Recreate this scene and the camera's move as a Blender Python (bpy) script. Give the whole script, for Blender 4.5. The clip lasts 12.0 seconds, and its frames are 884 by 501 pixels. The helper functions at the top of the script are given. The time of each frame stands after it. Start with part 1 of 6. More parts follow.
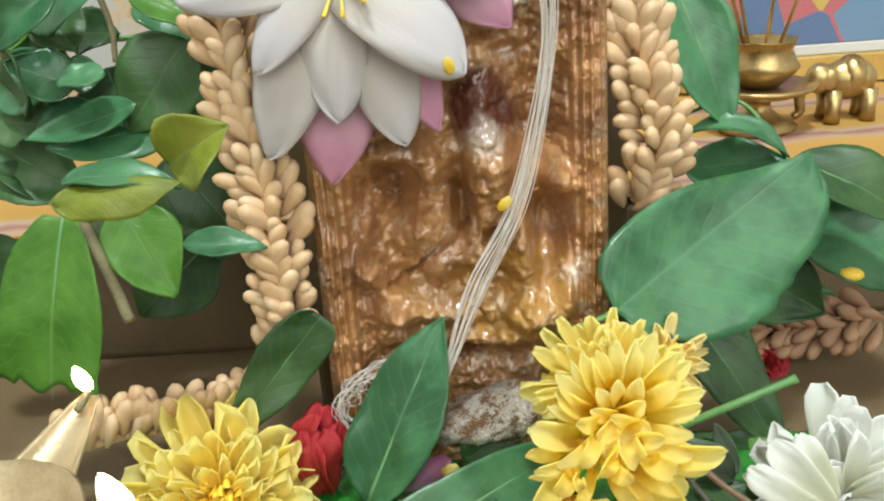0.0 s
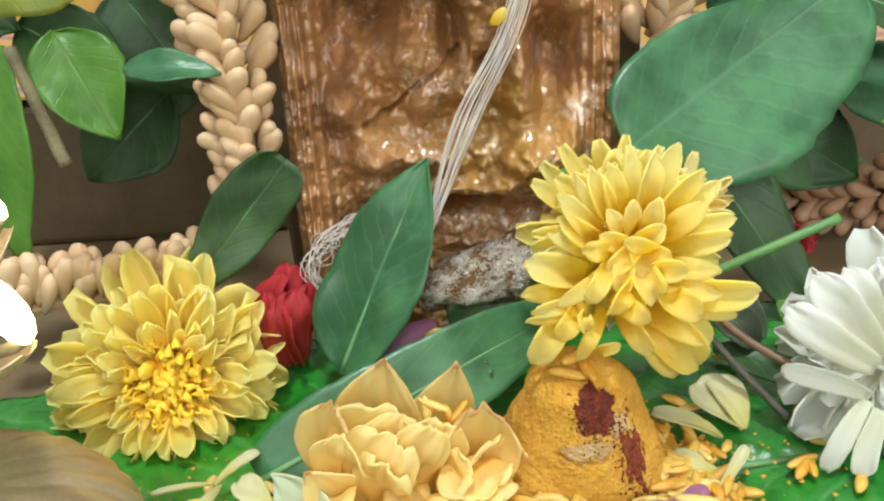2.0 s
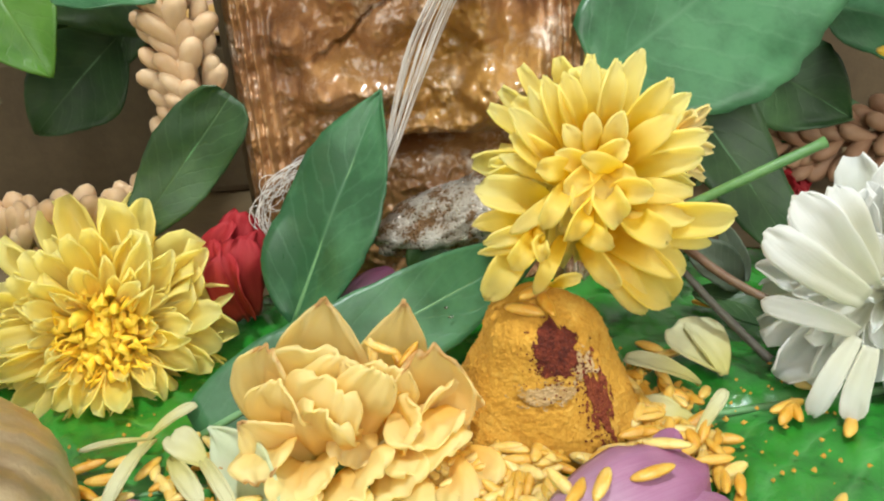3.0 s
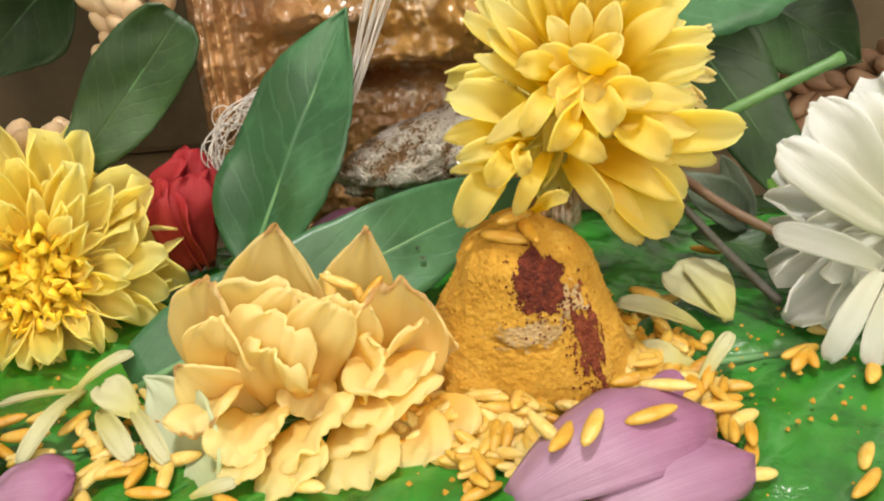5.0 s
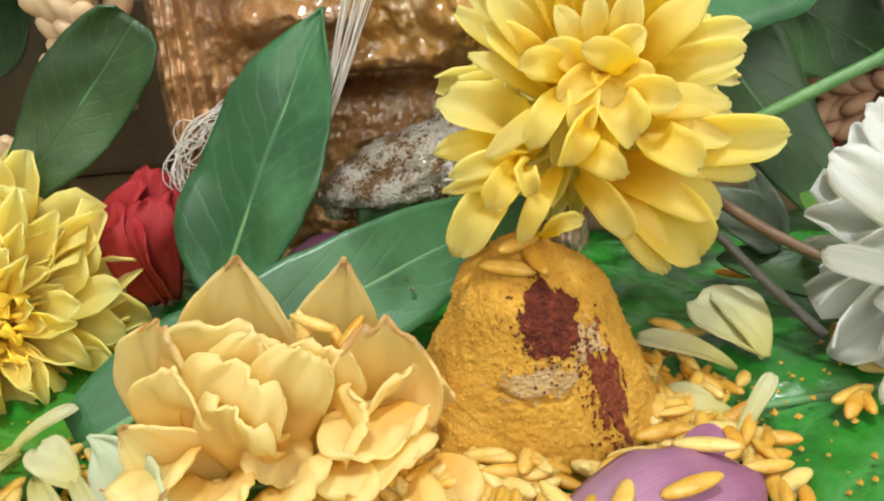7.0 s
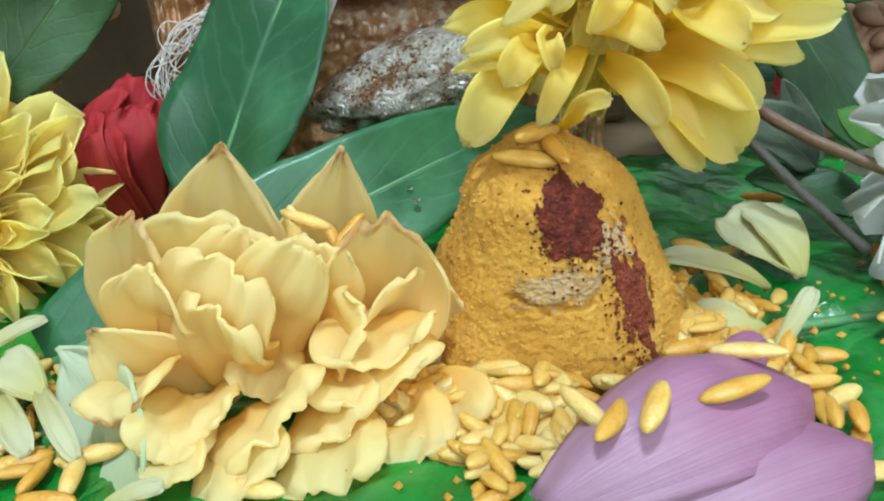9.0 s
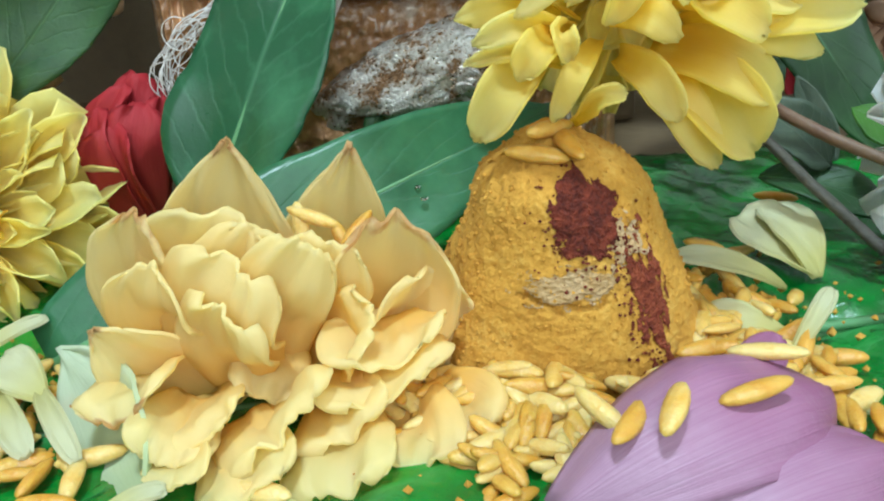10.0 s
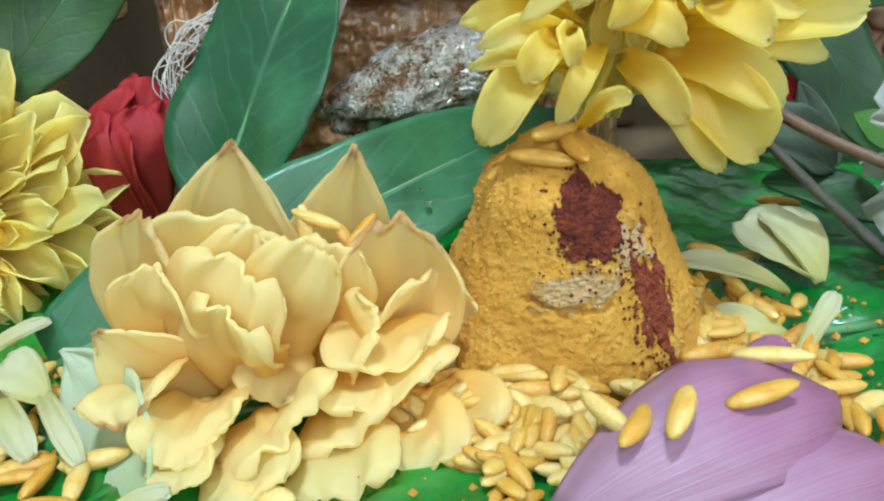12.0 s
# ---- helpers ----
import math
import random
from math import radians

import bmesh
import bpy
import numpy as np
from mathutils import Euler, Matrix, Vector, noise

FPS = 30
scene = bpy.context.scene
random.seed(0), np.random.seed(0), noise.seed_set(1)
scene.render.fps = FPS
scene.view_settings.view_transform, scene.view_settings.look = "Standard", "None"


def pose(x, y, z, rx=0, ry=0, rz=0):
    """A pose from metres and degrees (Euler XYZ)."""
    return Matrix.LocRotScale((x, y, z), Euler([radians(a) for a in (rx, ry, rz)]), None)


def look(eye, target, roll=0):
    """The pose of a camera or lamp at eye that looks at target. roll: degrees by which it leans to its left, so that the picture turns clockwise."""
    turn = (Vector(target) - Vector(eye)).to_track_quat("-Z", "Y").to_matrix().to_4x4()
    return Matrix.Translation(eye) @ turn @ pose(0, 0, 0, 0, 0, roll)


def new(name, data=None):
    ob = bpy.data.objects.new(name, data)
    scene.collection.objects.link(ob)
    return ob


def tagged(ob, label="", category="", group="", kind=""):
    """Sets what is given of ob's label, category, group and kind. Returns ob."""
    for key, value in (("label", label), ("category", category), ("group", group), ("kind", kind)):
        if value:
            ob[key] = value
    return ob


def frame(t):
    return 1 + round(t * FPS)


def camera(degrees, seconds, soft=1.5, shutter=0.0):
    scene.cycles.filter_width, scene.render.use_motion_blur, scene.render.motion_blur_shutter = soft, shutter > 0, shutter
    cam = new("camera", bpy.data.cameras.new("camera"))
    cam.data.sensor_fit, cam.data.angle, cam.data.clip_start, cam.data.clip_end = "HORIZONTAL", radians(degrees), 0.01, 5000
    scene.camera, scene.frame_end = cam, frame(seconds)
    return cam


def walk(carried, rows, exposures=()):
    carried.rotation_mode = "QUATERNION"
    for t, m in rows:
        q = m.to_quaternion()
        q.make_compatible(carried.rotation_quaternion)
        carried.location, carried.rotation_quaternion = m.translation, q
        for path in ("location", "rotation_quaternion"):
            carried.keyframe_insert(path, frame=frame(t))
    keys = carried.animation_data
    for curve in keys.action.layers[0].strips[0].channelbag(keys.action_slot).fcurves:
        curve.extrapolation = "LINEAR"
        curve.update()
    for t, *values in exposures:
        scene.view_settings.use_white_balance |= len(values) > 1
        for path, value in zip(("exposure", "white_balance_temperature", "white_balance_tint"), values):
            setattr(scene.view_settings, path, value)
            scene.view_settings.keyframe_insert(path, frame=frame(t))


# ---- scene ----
cam = camera(55.3, 12.0, soft=2.1)
METRES, EYE, TILT, LEAN, TURN = 0.17, 0.195, -22.0, 4.0, 0.0
ROWS = [
    (0.0, 0.0, 0.0, 0.0, -0.0, 0.0, 0.0),
    (0.5, -0.0135, 0.0853, -0.0759, -0.15, -1.24, -0.28),
    (1.0, -0.0179, 0.0935, -0.0821, -0.08, -1.36, -0.35),
    (1.5, -0.0209, 0.1034, -0.0926, -0.0, -1.53, -0.41),
    (2.0, 0.0241, 0.2244, -0.2099, -0.15, -3.22, -0.12),
    (2.5, 0.0633, 0.2872, -0.2623, 0.3, -3.64, 0.5),
    (3.0, 0.1023, 0.3251, -0.2991, 0.19, -3.81, 0.69),
    (5.0, 0.1249, 0.4559, -0.3993, -0.56, -3.79, 0.59),
    (5.5, 0.1068, 0.4946, -0.4111, -0.6, -3.59, 0.24),
    (6.0, 0.101, 0.5105, -0.4114, -0.18, -3.29, 0.26),
    (6.5, 0.1472, 0.5465, -0.3873, -1.1, -2.81, 1.36),
    (7.0, 0.1305, 0.5999, -0.3902, -0.89, -2.81, 1.46),
    (9.0, 0.1216, 0.6794, -0.4706, -0.96, -4.22, 0.74),
    (9.5, 0.1217, 0.6928, -0.4781, -1.18, -4.07, 0.67),
    (10.0, 0.1154, 0.6963, -0.476, -0.79, -4.0, 0.64),
    (10.5, 0.1118, 0.6993, -0.4784, -0.78, -3.92, 0.53),
    (11.0, 0.1124, 0.6972, -0.4773, -0.99, -3.7, 0.42),
    (11.5, 0.1128, 0.6944, -0.4755, -1.0, -3.55, 0.42),
    (12.0, 0.1099, 0.6963, -0.4784, -0.91, -3.6, 0.48),
]
EXPOSURES = [(0.0, -0.82, 6400, 2), (2.0, -0.83, 6400, 4), (3.2, -0.84, 6600, 6), (5.0, -0.86, 7300, 10), (6.0, -0.86, 6950, 6), (7.2, -0.90, 6550, 5), (8.8, -0.92, 5400, -3), (12.0, -0.92, 5300, -4)]
walk(cam, [(t, pose(0, 0, EYE, TILT, LEAN, TURN) @ pose(METRES * x, METRES * y, METRES * z, 90 + pitch, roll, yaw)) for t, x, y, z, yaw, pitch, roll in ROWS], EXPOSURES)

# ---- light: a room lit by a ceiling tube, plus an added broad fill from the front ----
world = bpy.data.worlds.new("room_air")
world.use_nodes = True
world.node_tree.nodes["Background"].inputs[0].default_value = (0.9, 0.92, 1.0, 1)
world.node_tree.nodes["Background"].inputs[1].default_value = 0.5
scene.world = world


def area(name, eye, target, sx, sy, power, colour):
    d = bpy.data.lights.new(name, "AREA")
    d.shape, d.size, d.size_y, d.energy, d.color = "RECTANGLE", sx, sy, power, colour
    ob = new(name, d)
    ob.matrix_world = look(eye, target)
    return ob


area("ceiling_light", (-0.05, -0.15, 1.85), (0.0, 0.25, 0.05), 0.22, 0.14, 56.0, (0.93, 0.97, 1.0))
# added fill on the camera side, stands for no lamp or window
area("front_fill", (0.35, -1.3, 1.05), (0.0, 0.25, 0.05), 1.8, 1.5, 60.0, (0.99, 0.97, 0.95))


# ---- materials ----
def nodes_of(name):
    m = bpy.data.materials.new(name)
    m.use_nodes = True
    n = m.node_tree.nodes
    return m, n, m.node_tree.links, n["Principled BSDF"]


def ramp_node(n, stops):
    r = n.new("ShaderNodeValToRGB")
    while len(r.color_ramp.elements) > len(stops):
        r.color_ramp.elements.remove(r.color_ramp.elements[-1])
    while len(r.color_ramp.elements) < len(stops):
        r.color_ramp.elements.new(1.0)
    for e, (p, c) in zip(r.color_ramp.elements, stops):
        e.position, e.color = p, (*c, 1)
    return r


def noise_node(n, l, vec, scale, detail=5.0, rough=0.6):
    t = n.new("ShaderNodeTexNoise")
    t.inputs["Scale"].default_value, t.inputs["Detail"].default_value, t.inputs["Roughness"].default_value = scale, detail, rough
    l.new(vec, t.inputs["Vector"])
    return t.outputs["Fac"]


def math_node(n, l, op, a, b=None):
    m = n.new("ShaderNodeMath")
    m.operation = op
    for i, v in enumerate((a, b)):
        if v is None:
            continue
        if isinstance(v, (int, float)):
            m.inputs[i].default_value = v
        else:
            l.new(v, m.inputs[i])
    return m.outputs[0]


def mix_node(n, l, fac, a, b, mode="MIX"):
    m = n.new("ShaderNodeMix")
    m.data_type, m.blend_type = "RGBA", mode
    for s, v in ((m.inputs[0], fac), (m.inputs[6], a), (m.inputs[7], b)):
        if isinstance(v, (int, float)):
            s.default_value = v
        elif isinstance(v, tuple):
            s.default_value = (*v, 1)
        else:
            l.new(v, s)
    return m.outputs[2]


def bump_of(n, l, bsdf, height, strength, distance):
    b = n.new("ShaderNodeBump")
    b.inputs["Strength"].default_value, b.inputs["Distance"].default_value = strength, distance
    l.new(height, b.inputs["Height"])
    l.new(b.outputs[0], bsdf.inputs["Normal"])


def surface(name, stops, coarse, fine, rough=0.5, metal=0.0, bump=0.3, relief=0.0006, sss=0.0, spread=0.12):
    """A plain natural surface: colour by coarse and fine noise, fine relief, a different tone for each piece."""
    m, n, l, p = nodes_of(name)
    co = n.new("ShaderNodeTexCoord").outputs["Object"]
    a, b = noise_node(n, l, co, coarse), noise_node(n, l, co, fine, 3.0)
    rnd = n.new("ShaderNodeObjectInfo").outputs["Random"]
    fac = math_node(n, l, "ADD", math_node(n, l, "MULTIPLY", a, 0.7), math_node(n, l, "MULTIPLY", b, 0.3))
    fac = math_node(n, l, "ADD", fac, math_node(n, l, "MULTIPLY", math_node(n, l, "SUBTRACT", rnd, 0.5), spread * 2))
    r = ramp_node(n, stops)
    l.new(fac, r.inputs[0])
    l.new(r.outputs[0], p.inputs["Base Color"])
    p.inputs["Metallic"].default_value = metal
    l.new(math_node(n, l, "ADD", rough - 0.12, math_node(n, l, "MULTIPLY", b, 0.24)), p.inputs["Roughness"])
    if sss:
        p.inputs["Subsurface Weight"].default_value = sss
        p.inputs["Subsurface Radius"].default_value = (0.004, 0.003, 0.0015)
        p.inputs["Subsurface Scale"].default_value = 1.0
    bump_of(n, l, p, b, bump, relief)
    return m


def blade_material(name, dark, light, vein, rough=0.38, ribs=9.0, thin=0.25, relief=0.0005, patch=None, spec=0.5):
    """Leaf or petal: veins by the sheet's own lengthwise and crosswise coordinates, blotches, some light let through."""
    m, n, l, p = nodes_of(name)
    tc = n.new("ShaderNodeTexCoord")
    sep = n.new("ShaderNodeSeparateXYZ")
    l.new(tc.outputs["UV"], sep.inputs[0])
    u, v = sep.outputs[0], sep.outputs[1]
    side = math_node(n, l, "ABSOLUTE", math_node(n, l, "SUBTRACT", v, 0.5))
    wob = math_node(n, l, "MULTIPLY", noise_node(n, l, tc.outputs["UV"], 5.0), 0.12)
    run = math_node(n, l, "ADD", math_node(n, l, "SUBTRACT", u, math_node(n, l, "MULTIPLY", side, 0.55)), wob)
    saw = math_node(n, l, "ABSOLUTE", math_node(n, l, "SUBTRACT", math_node(n, l, "FRACT", math_node(n, l, "MULTIPLY", run, ribs)), 0.5))
    line = math_node(n, l, "SUBTRACT", 1.0, math_node(n, l, "MINIMUM", math_node(n, l, "MULTIPLY", saw, 9.0), 1.0))
    mid = math_node(n, l, "SUBTRACT", 1.0, math_node(n, l, "MINIMUM", math_node(n, l, "MULTIPLY", side, 40.0), 1.0))
    vmask = math_node(n, l, "MAXIMUM", math_node(n, l, "MULTIPLY", line, 0.32), mid)
    a = noise_node(n, l, tc.outputs["Object"], 55.0)
    b = noise_node(n, l, tc.outputs["Object"], 900.0, 3.0)
    rnd = n.new("ShaderNodeObjectInfo").outputs["Random"]
    fac = math_node(n, l, "ADD", math_node(n, l, "SUBTRACT", math_node(n, l, "MULTIPLY", a, 1.7), 0.3), math_node(n, l, "MULTIPLY", math_node(n, l, "SUBTRACT", rnd, 0.6), 0.45))
    r = ramp_node(n, [(0.25, dark), (0.75, light)])
    l.new(fac, r.inputs[0])
    col = mix_node(n, l, math_node(n, l, "MULTIPLY", vmask, 0.55), r.outputs[0], vein)
    if patch:
        spot = ramp_node(n, [(0.62, (0, 0, 0)), (0.72, (1, 1, 1))])
        l.new(noise_node(n, l, tc.outputs["Object"], 38.0), spot.inputs[0])
        col = mix_node(n, l, math_node(n, l, "MULTIPLY", spot.outputs[0], 0.6), col, patch)
    l.new(col, p.inputs["Base Color"])
    l.new(math_node(n, l, "ADD", rough - 0.1, math_node(n, l, "MULTIPLY", a, 0.2)), p.inputs["Roughness"])
    p.inputs["Specular IOR Level"].default_value = spec
    h = math_node(n, l, "ADD", math_node(n, l, "MULTIPLY", vmask, -0.8), math_node(n, l, "MULTIPLY", b, 0.35))
    bump_of(n, l, p, h, 0.5, relief)
    tr = n.new("ShaderNodeBsdfTranslucent")
    l.new(col, tr.inputs[0])
    mx = n.new("ShaderNodeMixShader")
    mx.inputs[0].default_value = thin
    out = n["Material Output"]
    l.new(p.outputs[0], mx.inputs[1])
    l.new(tr.outputs[0], mx.inputs[2])
    l.new(mx.outputs[0], out.inputs[0])
    return m


def petal_material(name, root, tip, fleck, thin=0.3, rough=0.5, stripes=26.0, low=0.15, high=0.8, strong=0.35, rim=None):
    """Petal: colour runs from root to tip, fine lengthwise streaks."""
    m, n, l, p = nodes_of(name)
    tc = n.new("ShaderNodeTexCoord")
    sep = n.new("ShaderNodeSeparateXYZ")
    l.new(tc.outputs["UV"], sep.inputs[0])
    u, v = sep.outputs[0], sep.outputs[1]
    a = noise_node(n, l, tc.outputs["Object"], 160.0)
    rnd = n.new("ShaderNodeObjectInfo").outputs["Random"]
    stretch = n.new("ShaderNodeCombineXYZ")
    l.new(math_node(n, l, "MULTIPLY", u, 1.5), stretch.inputs[0])
    l.new(math_node(n, l, "MULTIPLY", v, stripes), stretch.inputs[1])
    streak = noise_node(n, l, stretch.outputs[0], 1.0, 3.0)
    f = math_node(n, l, "ADD", u, math_node(n, l, "MULTIPLY", math_node(n, l, "SUBTRACT", a, 0.5), 0.5))
    f = math_node(n, l, "ADD", f, math_node(n, l, "MULTIPLY", math_node(n, l, "SUBTRACT", rnd, 0.5), 0.35))
    r = ramp_node(n, [(low, root), (high, tip)])
    l.new(f, r.inputs[0])
    col = mix_node(n, l, math_node(n, l, "MULTIPLY", streak, strong), r.outputs[0], fleck)
    if rim:
        worn = ramp_node(n, [(0.93, (0, 0, 0)), (1.03, (1, 1, 1))])
        l.new(math_node(n, l, "ADD", u, math_node(n, l, "MULTIPLY", math_node(n, l, "SUBTRACT", noise_node(n, l, tc.outputs["Object"], 300.0, 3.0), 0.5), 0.22)), worn.inputs[0])
        col = mix_node(n, l, math_node(n, l, "MULTIPLY", worn.outputs[0], 0.75), col, rim)
    l.new(col, p.inputs["Base Color"])
    p.inputs["Roughness"].default_value = rough
    p.inputs["Specular IOR Level"].default_value = 0.35
    crumple = math_node(n, l, "ADD", math_node(n, l, "MULTIPLY", streak, 1.1), noise_node(n, l, tc.outputs["Object"], 420.0, 4.0))
    bump_of(n, l, p, crumple, 0.45, 0.0004)
    tr = n.new("ShaderNodeBsdfTranslucent")
    l.new(col, tr.inputs[0])
    mx = n.new("ShaderNodeMixShader")
    mx.inputs[0].default_value = thin
    l.new(p.outputs[0], mx.inputs[1])
    l.new(tr.outputs[0], mx.inputs[2])
    l.new(mx.outputs[0], n["Material Output"].inputs[0])
    return m


def bronze_material():
    m, n, l, p = nodes_of("aged_bronze")
    co = n.new("ShaderNodeTexCoord").outputs["Object"]
    a, b, c = noise_node(n, l, co, 45.0), noise_node(n, l, co, 420.0, 6.0, 0.7), noise_node(n, l, co, 85.0, 4.0)
    r = ramp_node(n, [(0.3, (0.13, 0.055, 0.022)), (0.46, (0.36, 0.17, 0.062)), (0.60, (0.54, 0.29, 0.115)), (0.74, (0.66, 0.44, 0.24))])
    l.new(math_node(n, l, "ADD", math_node(n, l, "MULTIPLY", a, 0.65), math_node(n, l, "MULTIPLY", b, 0.35)), r.inputs[0])
    # pale patches: wear, and silvery glints painted into the colour
    worn = ramp_node(n, [(0.55, (0, 0, 0)), (0.65, (1, 1, 1))])
    l.new(math_node(n, l, "ADD", math_node(n, l, "MULTIPLY", c, 0.68), math_node(n, l, "MULTIPLY", b, 0.34)), worn.inputs[0])
    col = mix_node(n, l, math_node(n, l, "MULTIPLY", worn.outputs[0], 0.7), r.outputs[0], (0.92, 0.84, 0.74))
    stain = ramp_node(n, [(0.56, (0, 0, 0)), (0.68, (1, 1, 1))])
    l.new(noise_node(n, l, co, 26.0, 3.0), stain.inputs[0])
    col = mix_node(n, l, math_node(n, l, "MULTIPLY", stain.outputs[0], 0.3), col, (0.50, 0.28, 0.05))
    def spot(at, size, colour, share, col):
        d = n.new("ShaderNodeVectorMath")
        d.operation = "DISTANCE"
        l.new(co, d.inputs[0])
        d.inputs[1].default_value = at
        r2 = ramp_node(n, [(0.45, (1, 1, 1)), (0.62, (0, 0, 0))])
        l.new(math_node(n, l, "ADD", math_node(n, l, "MULTIPLY", d.outputs["Value"], 0.35 / size), math_node(n, l, "MULTIPLY", c, 0.35)), r2.inputs[0])
        return mix_node(n, l, math_node(n, l, "MULTIPLY", r2.outputs[0], share), col, colour)
    col = spot((0.0079, 0.2680, 0.1370), 0.0130, (0.09, 0.008, 0.005), 0.9, col)
    # painted silvery highlight at the top of the wedge
    col = spot((0.0093, 0.2620, 0.1273), 0.0071, (0.80, 0.72, 0.60), 0.38, col)
    col = spot((0.0165, 0.2620, 0.0676), 0.022, (0.48, 0.26, 0.03), 0.55, col)
    l.new(col, p.inputs["Base Color"])
    l.new(math_node(n, l, "ADD", 0.50, math_node(n, l, "MULTIPLY", worn.outputs[0], 0.45)), p.inputs["Metallic"])
    p.inputs["Coat Weight"].default_value, p.inputs["Coat Roughness"].default_value, p.inputs["Coat IOR"].default_value = 0.8, 0.16, 1.7
    l.new(math_node(n, l, "ADD", 0.16, math_node(n, l, "MULTIPLY", b, 0.40)), p.inputs["Roughness"])
    bump_of(n, l, p, math_node(n, l, "ADD", b, math_node(n, l, "MULTIPLY", noise_node(n, l, co, 1100.0, 4.0, 0.7), 0.5)), 0.8, 0.0012)
    return m


def turmeric_material():
    m, n, l, p = nodes_of("turmeric_paste")
    co = n.new("ShaderNodeTexCoord").outputs["Object"]
    a, b = noise_node(n, l, co, 110.0), noise_node(n, l, co, 1300.0, 4.0, 0.7)
    r = ramp_node(n, [(0.3, (0.42, 0.19, 0.016)), (0.5, (0.58, 0.30, 0.032)), (0.72, (0.70, 0.44, 0.09))])
    l.new(math_node(n, l, "ADD", math_node(n, l, "MULTIPLY", a, 0.55), math_node(n, l, "MULTIPLY", b, 0.45)), r.inputs[0])
    l.new(r.outputs[0], p.inputs["Base Color"])
    p.inputs["Roughness"].default_value = 0.85
    bump_of(n, l, p, b, 0.9, 0.0005)
    return m


LEAF = blade_material("betel_leaf_green", (0.030, 0.108, 0.042), (0.078, 0.235, 0.100), (0.12, 0.27, 0.14), relief=0.0003, rough=0.32, patch=(0.07, 0.20, 0.05))
# darker copy of the leaf green: shade among the leaves is in its colour
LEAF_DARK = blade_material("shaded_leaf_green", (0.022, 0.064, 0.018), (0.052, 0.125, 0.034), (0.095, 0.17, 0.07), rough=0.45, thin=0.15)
LEAF_LIGHT = blade_material("fresh_leaf_green", (0.060, 0.187, 0.017), (0.128, 0.306, 0.043), (0.212, 0.357, 0.102), rough=0.4, thin=0.35)
LEAF_GREY = blade_material("grey_green_leaf", (0.075, 0.105, 0.065), (0.16, 0.20, 0.14), (0.20, 0.24, 0.17), rough=0.5)
LEAF_OLIVE = blade_material("olive_leaf", (0.10, 0.14, 0.015), (0.22, 0.26, 0.03), (0.3, 0.32, 0.1), rough=0.4)
PLANTAIN = blade_material("plantain_leaf_glossy", (0.008, 0.088, 0.011), (0.026, 0.235, 0.024), (0.18, 0.46, 0.17), rough=0.17, ribs=16.0, thin=0.08, relief=0.0016, patch=(0.03, 0.30, 0.04), spec=0.9)
MIDRIB = surface("midrib_pale_green", [(0.3, (0.07, 0.20, 0.07)), (0.7, (0.15, 0.31, 0.13))], 60, 500, 0.5)
STALK = surface("stalk_green", [(0.3, (0.07, 0.19, 0.05)), (0.7, (0.17, 0.32, 0.11))], 80, 700, 0.45)
TWIG_DARK = surface("twig_dark", [(0.3, (0.05, 0.045, 0.035)), (0.7, (0.13, 0.12, 0.09))], 120, 900, 0.6, bump=0.6)
TWIG_RED = surface("stalk_reddish", [(0.3, (0.15, 0.08, 0.05)), (0.7, (0.24, 0.17, 0.10))], 90, 900, 0.5, bump=0.4)
TWIG = surface("twig_brown_green", [(0.3, (0.10, 0.085, 0.04)), (0.7, (0.26, 0.24, 0.13))], 120, 900, 0.7, bump=0.7)
YELLOW = petal_material("chrysanthemum_yellow", (0.98, 0.78, 0.07), (0.98, 0.93, 0.50), (0.97, 0.87, 0.26), thin=0.70, low=0.15, high=1.0, stripes=16.0)
CORE = surface("floret_yellow", [(0.3, (0.92, 0.52, 0.02)), (0.7, (0.95, 0.66, 0.06))], 200, 900, 0.55, sss=0.3)
WHITE = petal_material("chrysanthemum_white", (0.88, 0.87, 0.74), (0.92, 0.93, 0.92), (0.90, 0.91, 0.87), thin=0.6, stripes=16.0)
PALE = petal_material("pale_green_petal", (0.62, 0.70, 0.40), (0.76, 0.82, 0.62), (0.70, 0.78, 0.52), thin=0.5)
CREAM = petal_material("fallen_petal_cream", (0.629, 0.578, 0.187), (0.697, 0.680, 0.442), (0.646, 0.646, 0.357), thin=0.35)
ROSE = petal_material("rose_yellow", (0.98, 0.71, 0.15), (0.98, 0.87, 0.47), (0.97, 0.82, 0.36), thin=0.62, stripes=9.0, low=0.0, high=0.8, strong=0.25)
ROSE_WORN = petal_material("rose_yellow_withered_tip", (0.98, 0.72, 0.18), (0.98, 0.87, 0.49), (0.97, 0.82, 0.36), thin=0.62, stripes=9.0, low=0.0, high=0.8, strong=0.25, rim=(0.62, 0.33, 0.10))
LOTUS_WHITE = petal_material("lotus_white", (0.66, 0.61, 0.55), (0.70, 0.68, 0.72), (0.68, 0.64, 0.64), thin=0.42)
LOTUS_PINK = petal_material("lotus_pink", (0.612, 0.408, 0.476), (0.527, 0.238, 0.357), (0.595, 0.340, 0.442), thin=0.25)
LILAC = petal_material("lotus_petal_lilac", (0.54, 0.36, 0.48), (0.41, 0.15, 0.28), (0.28, 0.085, 0.20), thin=0.22, rough=0.34, stripes=44.0, low=0.25, high=1.05, strong=0.7)
BUD = surface("tuberose_bud_cream", [(0.25, (0.54, 0.34, 0.18)), (0.75, (0.68, 0.52, 0.34))], 70, 600, 0.5, sss=0.15, bump=0.2)
